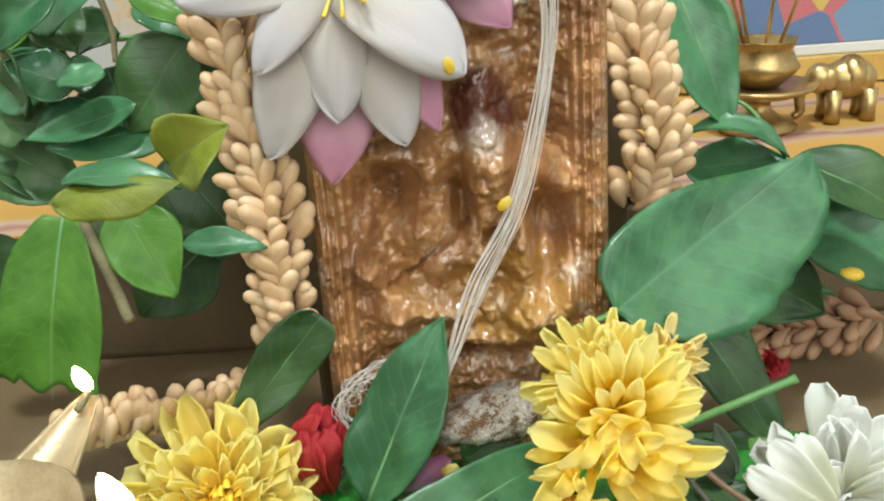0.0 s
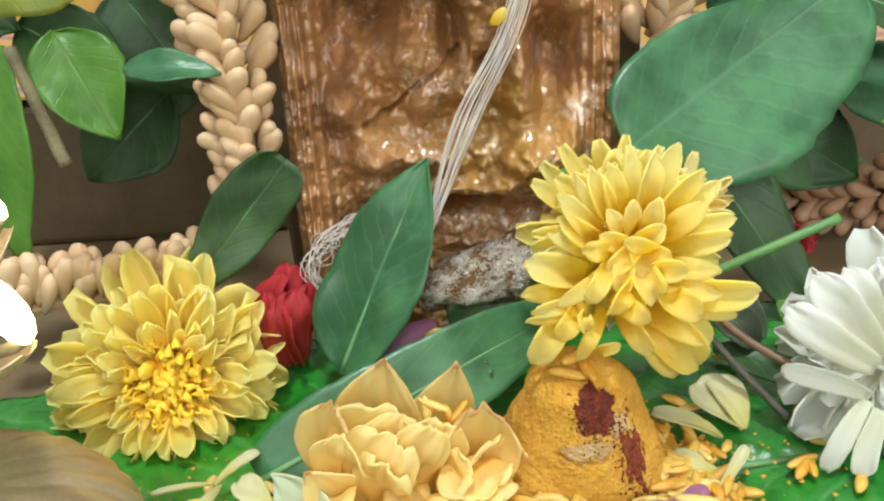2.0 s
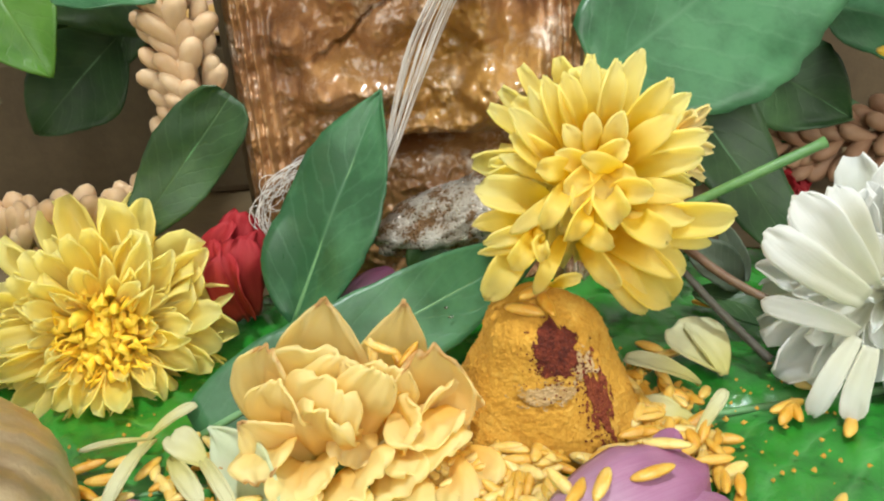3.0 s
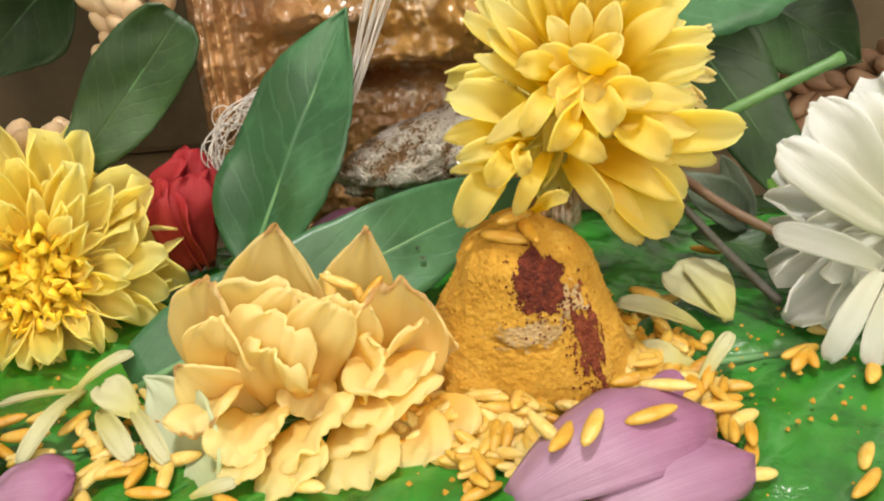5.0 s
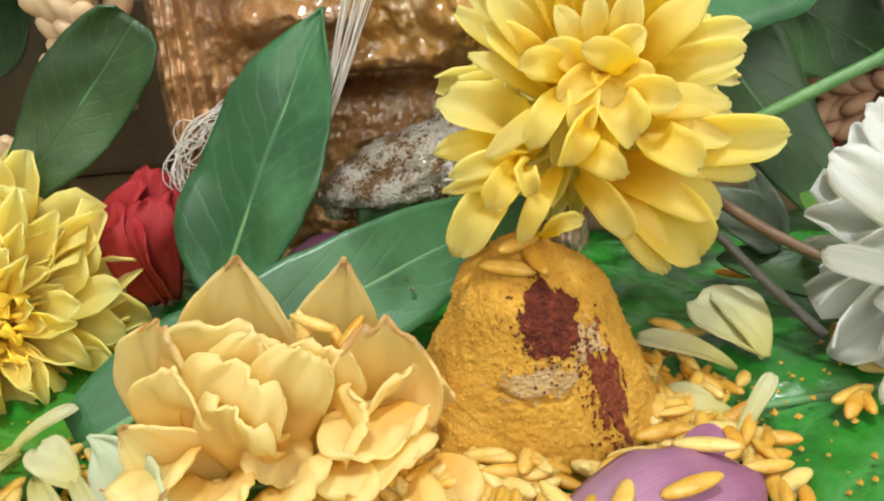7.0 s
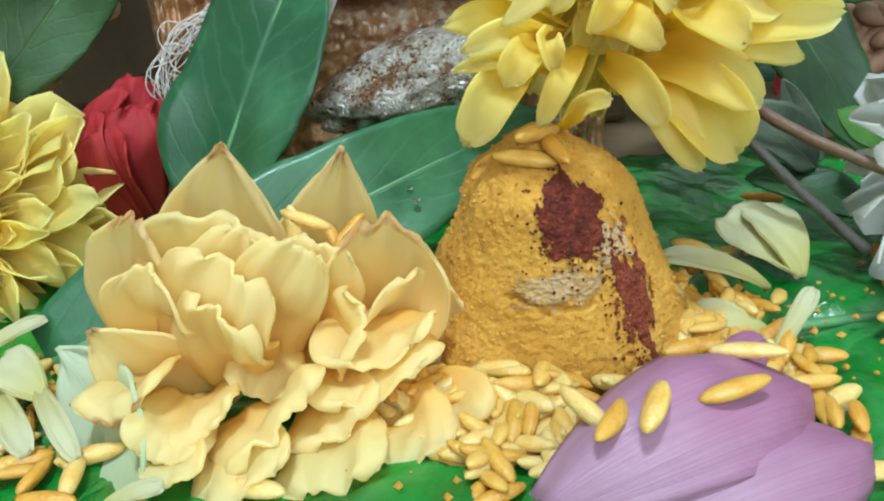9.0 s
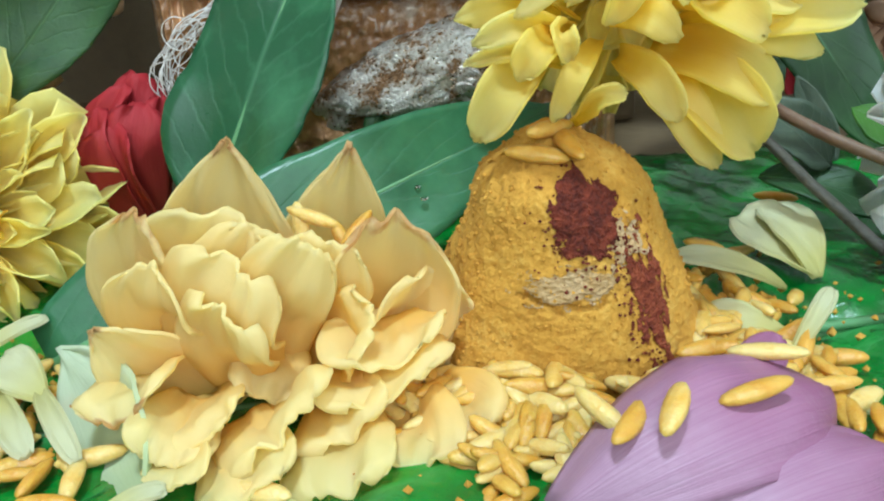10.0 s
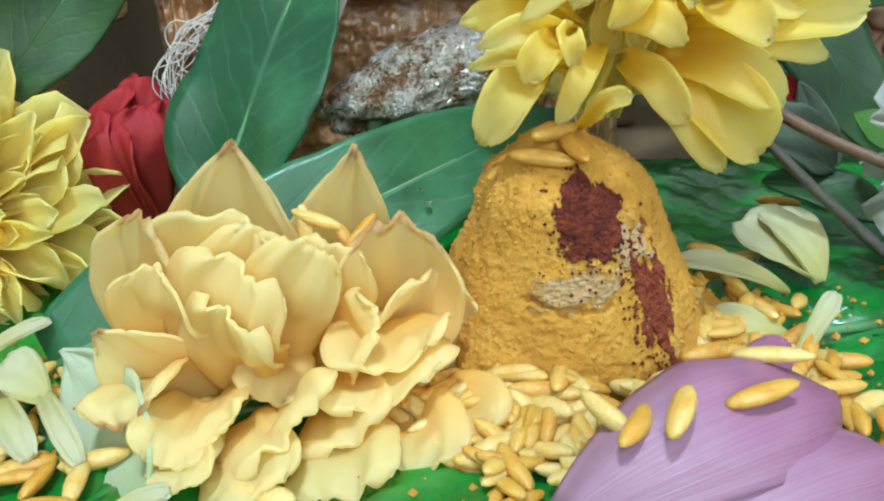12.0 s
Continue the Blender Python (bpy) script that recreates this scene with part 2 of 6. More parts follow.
RED = petal_material("red_rose", (0.42, 0.05, 0.025), (0.52, 0.035, 0.045), (0.26, 0.012, 0.018), thin=0.35, rough=0.6, strong=0.6)
RICE = surface("turmeric_rice", [(0.2, (0.56, 0.27, 0.025)), (0.5, (0.66, 0.39, 0.075)), (0.8, (0.74, 0.53, 0.19))], 260, 1300, 0.34, sss=0.45, bump=0.6, relief=0.0004, spread=0.30)
BRASS = surface("brass_worn", [(0.3, (0.28, 0.19, 0.07)), (0.7, (0.54, 0.41, 0.20))], 60, 700, 0.32, metal=0.9, bump=0.3)
BRASS_PALE = surface("brass_pale_dusty", [(0.3, (0.40, 0.31, 0.18)), (0.7, (0.62, 0.50, 0.32))], 50, 700, 0.38, metal=0.7, bump=0.3)
SILVER = surface("silver_foil", [(0.40, (0.24, 0.14, 0.07)), (0.47, (0.56, 0.52, 0.46)), (0.7, (0.84, 0.83, 0.80))], 170, 1300, 0.30, metal=0.95, bump=1.0, relief=0.0012)
BRONZE = bronze_material()
TURMERIC = turmeric_material()
KUMKUM = surface("kumkum_powder", [(0.3, (0.09, 0.012, 0.005)), (0.5, (0.21, 0.034, 0.012)), (0.7, (0.33, 0.075, 0.026))], 500, 1800, 0.95, bump=1.0, relief=0.0014)
SMEAR = surface("ash_smear", [(0.3, (0.42, 0.25, 0.08)), (0.7, (0.56, 0.42, 0.25))], 300, 1500, 0.95, bump=0.9, relief=0.0006)
COTTON = surface("cotton_thread", [(0.3, (0.558, 0.504, 0.450)), (0.7, (0.720, 0.684, 0.648))], 200, 1500, 0.8)
WOOD = surface("dark_wood", [(0.3, (0.075, 0.050, 0.024)), (0.7, (0.15, 0.105, 0.052))], 18, 260, 0.55, bump=0.4)
WALL = surface("cream_wall_paint", [(0.3, (0.80, 0.78, 0.73)), (0.7, (0.85, 0.83, 0.79))], 3, 60, 0.8)


def flame_material():
    m, n, l, p = nodes_of("flame_glow")
    p.inputs["Base Color"].default_value = (1, 0.8, 0.5, 1)
    p.inputs["Emission Color"].default_value = (1.0, 0.72, 0.38, 1)
    p.inputs["Emission Strength"].default_value = 28.0
    return m


FLAME = flame_material()


def cloth_material():
    m, n, l, p = nodes_of("yellow_patterned_cloth")
    co = n.new("ShaderNodeTexCoord").outputs["Object"]
    a, b = noise_node(n, l, co, 14.0, 4.0), noise_node(n, l, co, 700.0, 2.0)
    sep = n.new("ShaderNodeSeparateXYZ")
    l.new(co, sep.inputs[0])
    band = math_node(n, l, "FRACT", math_node(n, l, "MULTIPLY", math_node(n, l, "ADD", sep.outputs[1], math_node(n, l, "MULTIPLY", a, 0.03)), 14.0))
    r = ramp_node(n, [(0.0, (0.44, 0.24, 0.05)), (0.42, (0.46, 0.27, 0.07)), (0.5, (0.40, 0.28, 0.20)), (0.6, (0.28, 0.12, 0.09)), (0.68, (0.40, 0.29, 0.21)), (0.8, (0.42, 0.24, 0.05))])
    l.new(band, r.inputs[0])
    l.new(r.outputs[0], p.inputs["Base Color"])
    p.inputs["Roughness"].default_value = 0.75
    bump_of(n, l, p, b, 0.4, 0.0006)
    return m


CLOTH = cloth_material()


# ---- mesh helpers ----
def mesh_from(name, verts, faces, material, uvs=None, smooth=True):
    me = bpy.data.meshes.new(name)
    me.from_pydata([tuple(map(float, v)) for v in verts], [], faces)
    me.materials.append(material)
    if smooth:
        half = len(verts) // 2 if uvs is not None else len(verts)
        me.polygons.foreach_set("use_smooth", [max(f) < half or min(f) >= half for f in faces])
    if uvs is not None:
        layer = me.uv_layers.new(name="UVMap")
        idx = np.zeros(len(me.loops), dtype=np.int32)
        me.loops.foreach_get("vertex_index", idx)
        layer.data.foreach_set("uv", np.asarray(uvs, dtype=np.float32)[idx].ravel())
    me.update()
    return me


def thing(name, at, label, category, group="", kind=""):
    ob = new(name)
    ob.empty_display_size = 0.005
    ob.location = at
    return tagged(ob, label, category, group, kind)


def part(name, me, parent, label="", m=None):
    ob = new(name, me)
    if m is not None:
        ob.matrix_basis = m
    if parent is not None:
        ob.parent = parent
        if parent.parent is None:
            ob.matrix_parent_inverse = Matrix.Translation(-parent.location)
        else:
            ob.matrix_parent_inverse = Matrix.Identity(4)
    return tagged(ob, label)


def sheet(fn, nu, nv, thick):
    """A closed thin body round the surface fn(u, v), u from 0 to 1 and v from -1 to 1: verts, faces, uvs."""
    us, vs = np.linspace(0, 1, nu), np.linspace(-1, 1, nv)
    g = np.array([[fn(u, v) for v in vs] for u in us])
    du, dv = np.gradient(g, axis=0), np.gradient(g, axis=1)
    nrm = np.cross(du, dv)
    nrm /= np.maximum(np.linalg.norm(nrm, axis=2, keepdims=True), 1e-9)
    top, low = (g + nrm * thick / 2).reshape(-1, 3), (g - nrm * thick / 2).reshape(-1, 3)
    k = nu * nv
    uv = np.array([[u, 0.5 + v / 2] for u in us for v in vs])
    faces = []
    for i in range(nu - 1):
        for j in range(nv - 1):
            a, b, c, d = i * nv + j, (i + 1) * nv + j, (i + 1) * nv + j + 1, i * nv + j + 1
            faces += [(a, b, c, d), (k + d, k + c, k + b, k + a)]
    ring = [j for j in range(nv)] + [i * nv + nv - 1 for i in range(1, nu)] + [(nu - 1) * nv + j for j in range(nv - 2, -1, -1)] + [i * nv for i in range(nu - 2, 0, -1)]
    for a, b in zip(ring, ring[1:] + ring[:1]):
        faces.append((a, b, k + b, k + a))
    return np.vstack([top, low]), faces, np.vstack([uv, uv])


def frame_of(points):
    pts = [Vector(p) for p in points]
    out, ref = [], Vector((0.3, 0.2, 1)).normalized()
    for i, p in enumerate(pts):
        d = (pts[min(i + 1, len(pts) - 1)] - pts[max(i - 1, 0)]).normalized()
        s = d.cross(ref)
        s = s.normalized() if s.length > 1e-5 else Vector((1, 0, 0))
        ref = s.cross(d).normalized()
        out.append((p, s, ref))
    return out


def tube(points, radii, sides=8, rough=0.0):
    verts, faces = [], []
    fr = frame_of(points)
    for i, (p, s, r) in enumerate(fr):
        for j in range(sides):
            a = 2 * math.pi * j / sides
            q = radii[i] * (1 + rough * (random.random() - 0.5))
            verts.append(p + (s * math.cos(a) + r * math.sin(a)) * q)
    for i in range(len(fr) - 1):
        for j in range(sides):
            a, b = i * sides + j, i * sides + (j + 1) % sides
            faces.append((a, b, b + sides, a + sides))
    faces += [tuple(range(sides - 1, -1, -1)), tuple(range((len(fr) - 1) * sides, len(fr) * sides))]
    return verts, faces


def curve_points(ctrl, n):
    """A smooth run of n points through the given ones (Catmull-Rom)."""
    p = [np.array(c, float) for c in ctrl]
    p = [2 * p[0] - p[1]] + p + [2 * p[-1] - p[-2]]
    out = []
    for s in np.linspace(0, len(p) - 3 - 1e-6, n):
        i, t = int(s), s - int(s)
        a, b, c, d = p[i], p[i + 1], p[i + 2], p[i + 3]
        out.append(0.5 * (2 * b + (c - a) * t + (2 * a - 5 * b + 4 * c - d) * t * t + (3 * b - a - 3 * c + d) * t ** 3))
    return out


def lathe(profile, sides, centre, flute=None):
    verts, faces = [], []
    for k, (r, z) in enumerate(profile):
        for j in range(sides):
            a = 2 * math.pi * j / sides
            q = r * (1 + (flute(a, k) if flute else 0))
            verts.append((centre[0] + q * math.cos(a), centre[1] + q * math.sin(a), centre[2] + z))
    n = len(profile)
    for i in range(n - 1):
        for j in range(sides):
            a, b = i * sides + j, i * sides + (j + 1) % sides
            faces.append((a, b, b + sides, a + sides))
    faces += [tuple(range(sides - 1, -1, -1)), tuple(range((n - 1) * sides, n * sides))]
    return verts, faces


def bell(u, a, b):
    return (u ** a) * ((1 - u) ** b) / ((a / (a + b)) ** a * (b / (a + b)) ** b)


SHAPES = {
    "betel_upper": lambda u: max(bell(u, 0.36, 1.15), 0.02),
    "betel_lower": lambda u: max(bell(u, 0.48, 0.50), 0.02),
    "ovate": lambda u: max(bell(u, 0.62, 0.92), 0.02),
    "heart": lambda u: max(bell(min(u + 0.03, 0.999), 0.38, 0.62), 0.03),
    "lance": lambda u: max(bell(u, 0.8, 0.9), 0.03),
    "round": lambda u: max(bell(u, 0.5, 0.42), 0.05),
    "spoon": lambda u: max(bell(min(0.04 + 0.95 * u, 0.9995), 0.75, 0.34), 0.12),
    "cut": lambda u: max(bell(min(0.05 + u * 0.75, 0.999), 0.6, 0.5), 0.05),
}


def leaf(base, tip, width, normal, material=None, bend=0.12, cup=0.25, shape="ovate", wave=0.065, stalk=None, label="", lobes=0.0, twist=0.0, seed=1, name="leaf", droop=0.0, rib=True, thick=0.00045, low_side=None, torn=0.0):
    material = material or LEAF
    b, e, nn = np.array(base), np.array(tip), np.array(Vector(normal).normalized())
    ax = e - b
    length = np.linalg.norm(ax)
    sd = np.cross(ax / length, nn)
    sd /= np.linalg.norm(sd)
    nn = np.cross(sd, ax / length)

    def spine(u):
        return b + ax * u + nn * length * (bend * 4 * u * (1 - u) - droop * u * u)

    def point(u, v):
        kind, size = (low_side[0], low_side[1] * 2) if low_side and v > 0 else (shape, width)
        u = u * (1 - torn * (0.5 + 0.5 * noise.noise(Vector((v * 2.2, seed, 3))) + 0.35 * noise.noise(Vector((v * 9, seed, 5)))))
        w = size / 2 * SHAPES[kind](u) * (1 + 0.05 * math.sin(9 * u + seed * 2 + v) + 0.05 * noise.noise(Vector((u * 16, 3.0 * (1 if v > 0 else -1), seed))))
        t = twist * (u - 0.5)
        s2, n2 = sd * math.cos(t) + nn * math.sin(t), nn * math.cos(t) - sd * math.sin(t)
        wv = wave * width * (math.sin(7 * u + 3 * v + seed) * 0.6 + math.sin(13 * u - 2 * v + 2.3 * seed) * 0.4) * abs(v)
        wv += 0.35 * wave * width * noise.noise(Vector((u * 5 + seed, v * 3, seed * 1.7)))
        return spine(u) + s2 * v * w + n2 * (cup * abs(v) ** 1.4 * w + wv) - ax * lobes * abs(v) ** 1.6 * (1 - u) ** 4

    root = thing(name, tuple(b), label, "leaf")
    vt, fc, uv = sheet(point, 26, 15, thick)
    part("blade", mesh_from("leaf_blade", vt, fc, material, uv), root)
    if rib:
        pts = [Vector(spine(u)) - Vector(nn) * thick * 0.3 for u in np.linspace(0.0, 0.97, 14)]
        r = [max(0.0007 * (length / 0.06) * (1 - i / 14), 0.00015) for i in range(14)]
        vt, fc = tube(pts, r, 6)
        part("midrib", mesh_from("leaf_midrib", vt, fc, MIDRIB), root)
    if stalk:
        pts = curve_points([tuple(b + ax * 0.01), *stalk], 10)
        vt, fc = tube(pts, [0.0011] * 9 + [0.0013], 8)
        part("stalk", mesh_from("leaf_stalk", vt, fc, STALK), root)
    return root


def petal_fn(length, width, shape, cup, curl, wave, seed, tipfold=0.0):
    """A petal along +y from the origin, face up +z."""
    def point(u, v):
        w = width / 2 * SHAPES[shape](u)
        x = v * w
        y = length * u
        z = cup * width * v * v * (0.4 + 0.6 * u) + curl * length * u * u + wave * width * math.sin(6 * u + 3 * v + seed) * abs(v)
        z += tipfold * width * max(u - 0.7, 0) ** 1.5 * (1 + 0.6 * math.sin(5 * v + seed))
        return (x, y, z)
    return point


def petal_mesh(name, material, nu=9, nv=7, thick=0.0003, **kw):
    vt, fc, uv = sheet(petal_fn(**kw), nu, nv, thick)
    return mesh_from(name, vt, fc, material, uv)


def bent_petal(name, root, ctrl, width, normal, material, a=0.6, b=0.4, lo=0.12, hi=0.98, cup=0.3, roll=0.0, tip_roll=0.0, ruffle=0.06, seed=1.0, nu=18, nv=13, thick=0.0005, crease=0.0):
    """A petal along a bent spine: edges and tip may roll back from the side that normal names."""
    line = curve_points(ctrl, nu)
    face = np.array(Vector(normal).normalized())
    tang = np.gradient(np.array(line), axis=0)
    length = float(np.sum(np.linalg.norm(np.diff(np.array(line), axis=0), axis=1)))

    def point(u, v):
        i = int(round(u * (nu - 1)))
        d = tang[i] / max(np.linalg.norm(tang[i]), 1e-9)
        sd = np.cross(d, face)
        sd /= max(np.linalg.norm(sd), 1e-9)
        nn = np.cross(sd, d)
        w = width / 2 * max(bell(lo + (hi - lo) * u, a, b), 0.03)
        w *= 1 + 0.07 * noise.noise(Vector((u * 6, 4 * (1 if v > 0 else -1), seed)))
        q = abs(v)
        h = cup * w * v * v - roll * w * 2.2 * max(q - 0.55, 0) ** 1.5 - tip_roll * length * 1.6 * max(u - 0.68, 0) ** 1.5 * (1 + 0.5 * noise.noise(Vector((v * 3, seed, 7))))
        h += ruffle * width * (0.35 + u) * (noise.noise(Vector((u * 3.2, v * 2.1, seed * 3.7))) + 0.25 * q * noise.noise(Vector((u * 8, v * 6, seed * 1.9))))
        h -= crease * width * u * abs(noise.noise(Vector((u * 1.7 + seed, v * 2.4, seed * 0.7))))
        back = tip_roll * length * 0.5 * max(u - 0.80, 0) + 0.05 * length * u * (q * q + 0.6 * noise.noise(Vector((v * 3.4, seed * 2.3, 1))))
        return np.array(line[i]) + sd * v * w * (1 - 0.25 * roll * max(q - 0.7, 0)) + nn * h - d * back
    vt, fc, uv = sheet(point, nu, nv, thick)
    return part(name, mesh_from(name, vt, fc, material, uv), root)


def aim(at, out, up, roll=0.0, scale=1.0):
    """A pose with +y along out and +z towards up."""
    y = Vector(out).normalized()
    x = y.cross(Vector(up))
    x = x.normalized() if x.length > 1e-6 else y.orthogonal().normalized()
    z = x.cross(y)
    m = Matrix((x, y, z)).transposed().to_4x4()
    return Matrix.Translation(at) @ m @ Matrix.Rotation(roll, 4, "Y") @ Matrix.Scale(scale, 4)


# ---- the large structure ----
STEP = 0.066
def box(name, lo, hi, material, bevel=0.0, parent=None, label=""):
    bm = bmesh.new()
    bmesh.ops.create_cube(bm, size=1)
    for v in bm.verts:
        v.co = [lo[i] + (v.co[i] + 0.5) * (hi[i] - lo[i]) for i in range(3)]
    if bevel:
        bmesh.ops.bevel(bm, geom=bm.edges[:], offset=bevel, segments=2, affect="EDGES", profile=0.6)
    me = bpy.data.meshes.new(name)
    bm.to_mesh(me)
    bm.free()
    me.materials.append(material)
    return part(name, me, parent, label)


# added enclosure: pale walls and ceiling return fill light to the altar
for nm, lo, hi in (("wall_north", (-1.6, 1.3, -0.5), (1.6, 1.4, 2.3)), ("wall_south", (-1.6, -1.7, -0.5), (1.6, -1.6, 2.3)),
                   ("wall_east", (1.6, -1.7, -0.5), (1.7, 1.4, 2.3)), ("wall_west", (-1.7, -1.7, -0.5), (-1.6, 1.4, 2.3))):
    tagged(box(nm, lo, hi, WALL), "plain cream wall added to enclose the scene and bounce light", "wall", kind="structure")
tagged(box("ceiling", (-1.7, -1.7, 2.3), (1.7, 1.4, 2.4), WALL), "plain cream ceiling added to enclose the scene and bounce light", "ceiling", kind="structure")
tagged(box("floor", (-1.7, -1.7, -0.55), (1.7, 1.4, -0.5), WOOD), "dark floor under the altar table", "floor", kind="structure")
table = thing("altar_table", (0.0, 0.3, -0.5), "dark brown wooden altar table holding the offerings", "table")
box("tabletop", (-0.55, -0.25, -0.034), (0.55, 0.9, -0.004), WOOD, 0.004, table)
for lx, ly in ((-0.5, -0.2), (0.5, -0.2), (-0.5, 0.85), (0.5, 0.85)):
    box("leg", (lx - 0.025, ly - 0.025, -0.4995), (lx + 0.025, ly + 0.025, -0.0345), WOOD, 0.004, table)
# added panel: its dark brown fills the shaded strips beside the statue
tagged(box("backboard", (-0.066, 0.316, -0.0035), (0.066, 0.328, 0.205), WOOD, 0.002), "dark panel added behind the statue in place of its dark sides", "board")
tagged(box("altar_step", (-0.55, 0.375, -0.0035), (0.55, 0.9, STEP - 0.0045), WOOD, 0.003), "dark brown wooden step behind the statue", "step")


def cloth():
    def point(u, v):
        x, y = v * 0.54, 0.374 + u * 0.5
        z = STEP - 0.001 + 0.002 * noise.noise(Vector((x * 30, y * 30, 2))) + 0.0012 * noise.noise(Vector((x * 90, y * 90, 5)))
        return (x, y, z)
    vt, fc, uv = sheet(point, 60, 120, 0.0012)
    ob = part("altar_cloth", mesh_from("altar_cloth", vt, fc, CLOTH, uv), None)
    tagged(ob, "yellow cotton cloth with red and white woven bands", "cloth")


cloth()


# ---- plantain leaf under the offerings ----
def plantain(name, base, tip, width, seed, label, z0):
    b, e = np.array(base), np.array(tip)
    ax = e - b
    length = np.linalg.norm(ax)
    sd = np.cross(ax / length, (0, 0, 1.0))

    def point(u, v):
        w = width / 2 * (0.75 + 0.25 * math.sin(math.pi * u)) * (1 + 0.03 * math.sin(17 * u + seed))
        p = b + ax * u + sd * v * w
        p[2] = z0 + 0.0022 * noise.noise(Vector((p[0] * 40, p[1] * 40, seed))) + 0.0012 * noise.noise(Vector((p[0] * 150, p[1] * 110, seed))) + 0.0005 * noise.noise(Vector((p[0] * 420, p[1] * 330, seed))) + 0.00022 * math.sin((u * length - abs(v) * w * 0.5) * 800) - 0.002 * (1 - abs(v)) ** 6
        return p
    root = thing(name, base, label, "leaf")
    vt, fc, uv = sheet(point, 260, 110, 0.0006)
    part("blade", mesh_from("plantain_blade", vt, fc, PLANTAIN, uv), root)
    pts = [Vector(b + ax * u + np.array((0, 0, z0 - 0.0012))) for u in np.linspace(0.01, 0.99, 20)]
    vt, fc = tube(pts, [0.0010 * (1.15 - i / 20) for i in range(20)], 8)
    part("midrib", mesh_from("plantain_midrib", vt, fc, MIDRIB), root)


plantain("plantain_leaf", (0.19, 0.21, 0.0), (-0.20, 0.165, 0.0), 0.17, 3, "glossy wet green plantain leaf laid on the table", 0.0)


# ---- bronze plaque statue: one plain mesh ----
def statue():
    x0, x1, z0, z1 = -0.052, 0.0505, -0.002, 0.20
    nx, nz = 210, 380
    bumps = [  # x, z, half width, half height, height
        (-0.0237, 0.1060, 0.0097, 0.0098, -0.0189), (0.0099, 0.1162, 0.0085, 0.0164, 0.0147), (-0.0152, 0.0964, 0.0111, 0.0087, 0.0151),
        (-0.0328, 0.0808, 0.0053, 0.0066, 0.0151), (-0.0245, 0.0657, 0.0077, 0.0074, 0.0151), (0.0050, 0.0869, 0.0091, 0.0079, 0.0113), (0.0266, 0.1150, 0.0061, 0.0131, -0.0095),
        (0.0307, 0.0902, 0.0077, 0.0120, -0.0151), (0.0202, 0.0879, 0.0053, 0.0153, 0.0151), (0.0338, 0.1069, 0.0053, 0.0066, 0.0133), (0.0223, 0.0624, 0.0121, 0.0087, 0.0169),
        (-0.0060, 0.0644, 0.0121, 0.0066, 0.0113), (0.0052, 0.0525, 0.0303, 0.0044, 0.0076), (-0.0032, 0.0463, 0.0243, 0.0031, -0.0133), (-0.0101, 0.1138, 0.0053, 0.0066, 0.0113),
        (0.0002, 0.1014, 0.0028, 0.0109, -0.0113), (0.0109, 0.0916, 0.0044, 0.0031, -0.0113), (-0.0206, 0.1202, 0.0121, 0.0048, 0.0113), (0.0271, 0.1335, 0.0081, 0.0131, -0.0076),
        (0.0079, 0.1420, 0.0089, 0.0096, 0.0076), (-0.0341, 0.0958, 0.0036, 0.0087, -0.0076), (-0.0088, 0.0796, 0.0061, 0.0074, 0.0095), (0.0351, 0.0701, 0.0049, 0.0131, 0.0113),
        (0.0, 0.185, 0.025, 0.018, 0.0189)]
    verts, faces = [], []
    for i in range(nz + 1):
        z = z0 + (z1 - z0) * i / nz
        for j in range(nx + 1):
            s = j / nx
            x = x0 + (x1 - x0) * s + 0.05 * (z - 0.08) * 0.02
            h = sum(d * math.exp(-((x - a) / p) ** 2 - ((z - b) / q) ** 2) for a, b, p, q, d in bumps)
            edge = min(s, 1 - s)
            pillar = math.exp(-((edge - 0.07) / 0.055) ** 2)
            h = h * (1 - pillar) + pillar * (0.008 + 0.0016 * math.sin(edge * 230 + 0.8 * noise.noise(Vector((x * 40, z * 40, 1)))) + 0.0005 * math.sin(z * 500))
            if 0.13 < edge:
                h += 0.0026 * noise.fractal(Vector((x * 80, z * 80, 3)), 0.8, 2.0, 5) + 0.0012 * (0.5 - abs(noise.noise(Vector((x * 130 + 3, z * 110, 6)))) * 2)
            h += 0.0009 * noise.fractal(Vector((x * 300, z * 260, 8)), 0.8, 2.0, 4)
            crack = z - (0.0726 + (x - -0.0279) * 0.742 + 0.0010 * math.sin(x * 420) + 0.0016 * noise.noise(Vector((x * 300, 0, 1))))
            if -0.0279 < x < 0.0027 and abs(crack) < 0.0006:
                h -= 0.0035
            q = (z - 0.0933) / 0.0357
            if -0.1 < q < 1.15:
                mid = 0.0090 + 0.0006 * q + 0.0006 * math.sin(q * 9)
                h += 0.0052 * min(max((0.0036 + 0.0062 * q - abs(x - mid)) / 0.0014 + 0.5, 0), 1) * min(max((q + 0.1) * 8, 0), 1) * min(max((1.15 - q) * 4, 0), 1)
            h *= min(1.0, edge / 0.02 + 0.15)
            verts.append((x, 0.2745 + (z - 0.08) * 0.06 - h, z))
    w = nx + 1
    for i in range(nz):
        for j in range(nx):
            a = i * w + j
            faces.append((a, a + 1, a + w + 1, a + w))
    k = len(verts)
    ring = list(range(w)) + [i * w + nx for i in range(1, nz + 1)] + [nz * w + j for j in range(nx - 1, -1, -1)] + [i * w for i in range(nz - 1, 0, -1)]
    for r in ring:
        verts.append((verts[r][0] * 0.96, 0.312, verts[r][2]))
    for q in range(len(ring)):
        r = (q + 1) % len(ring)
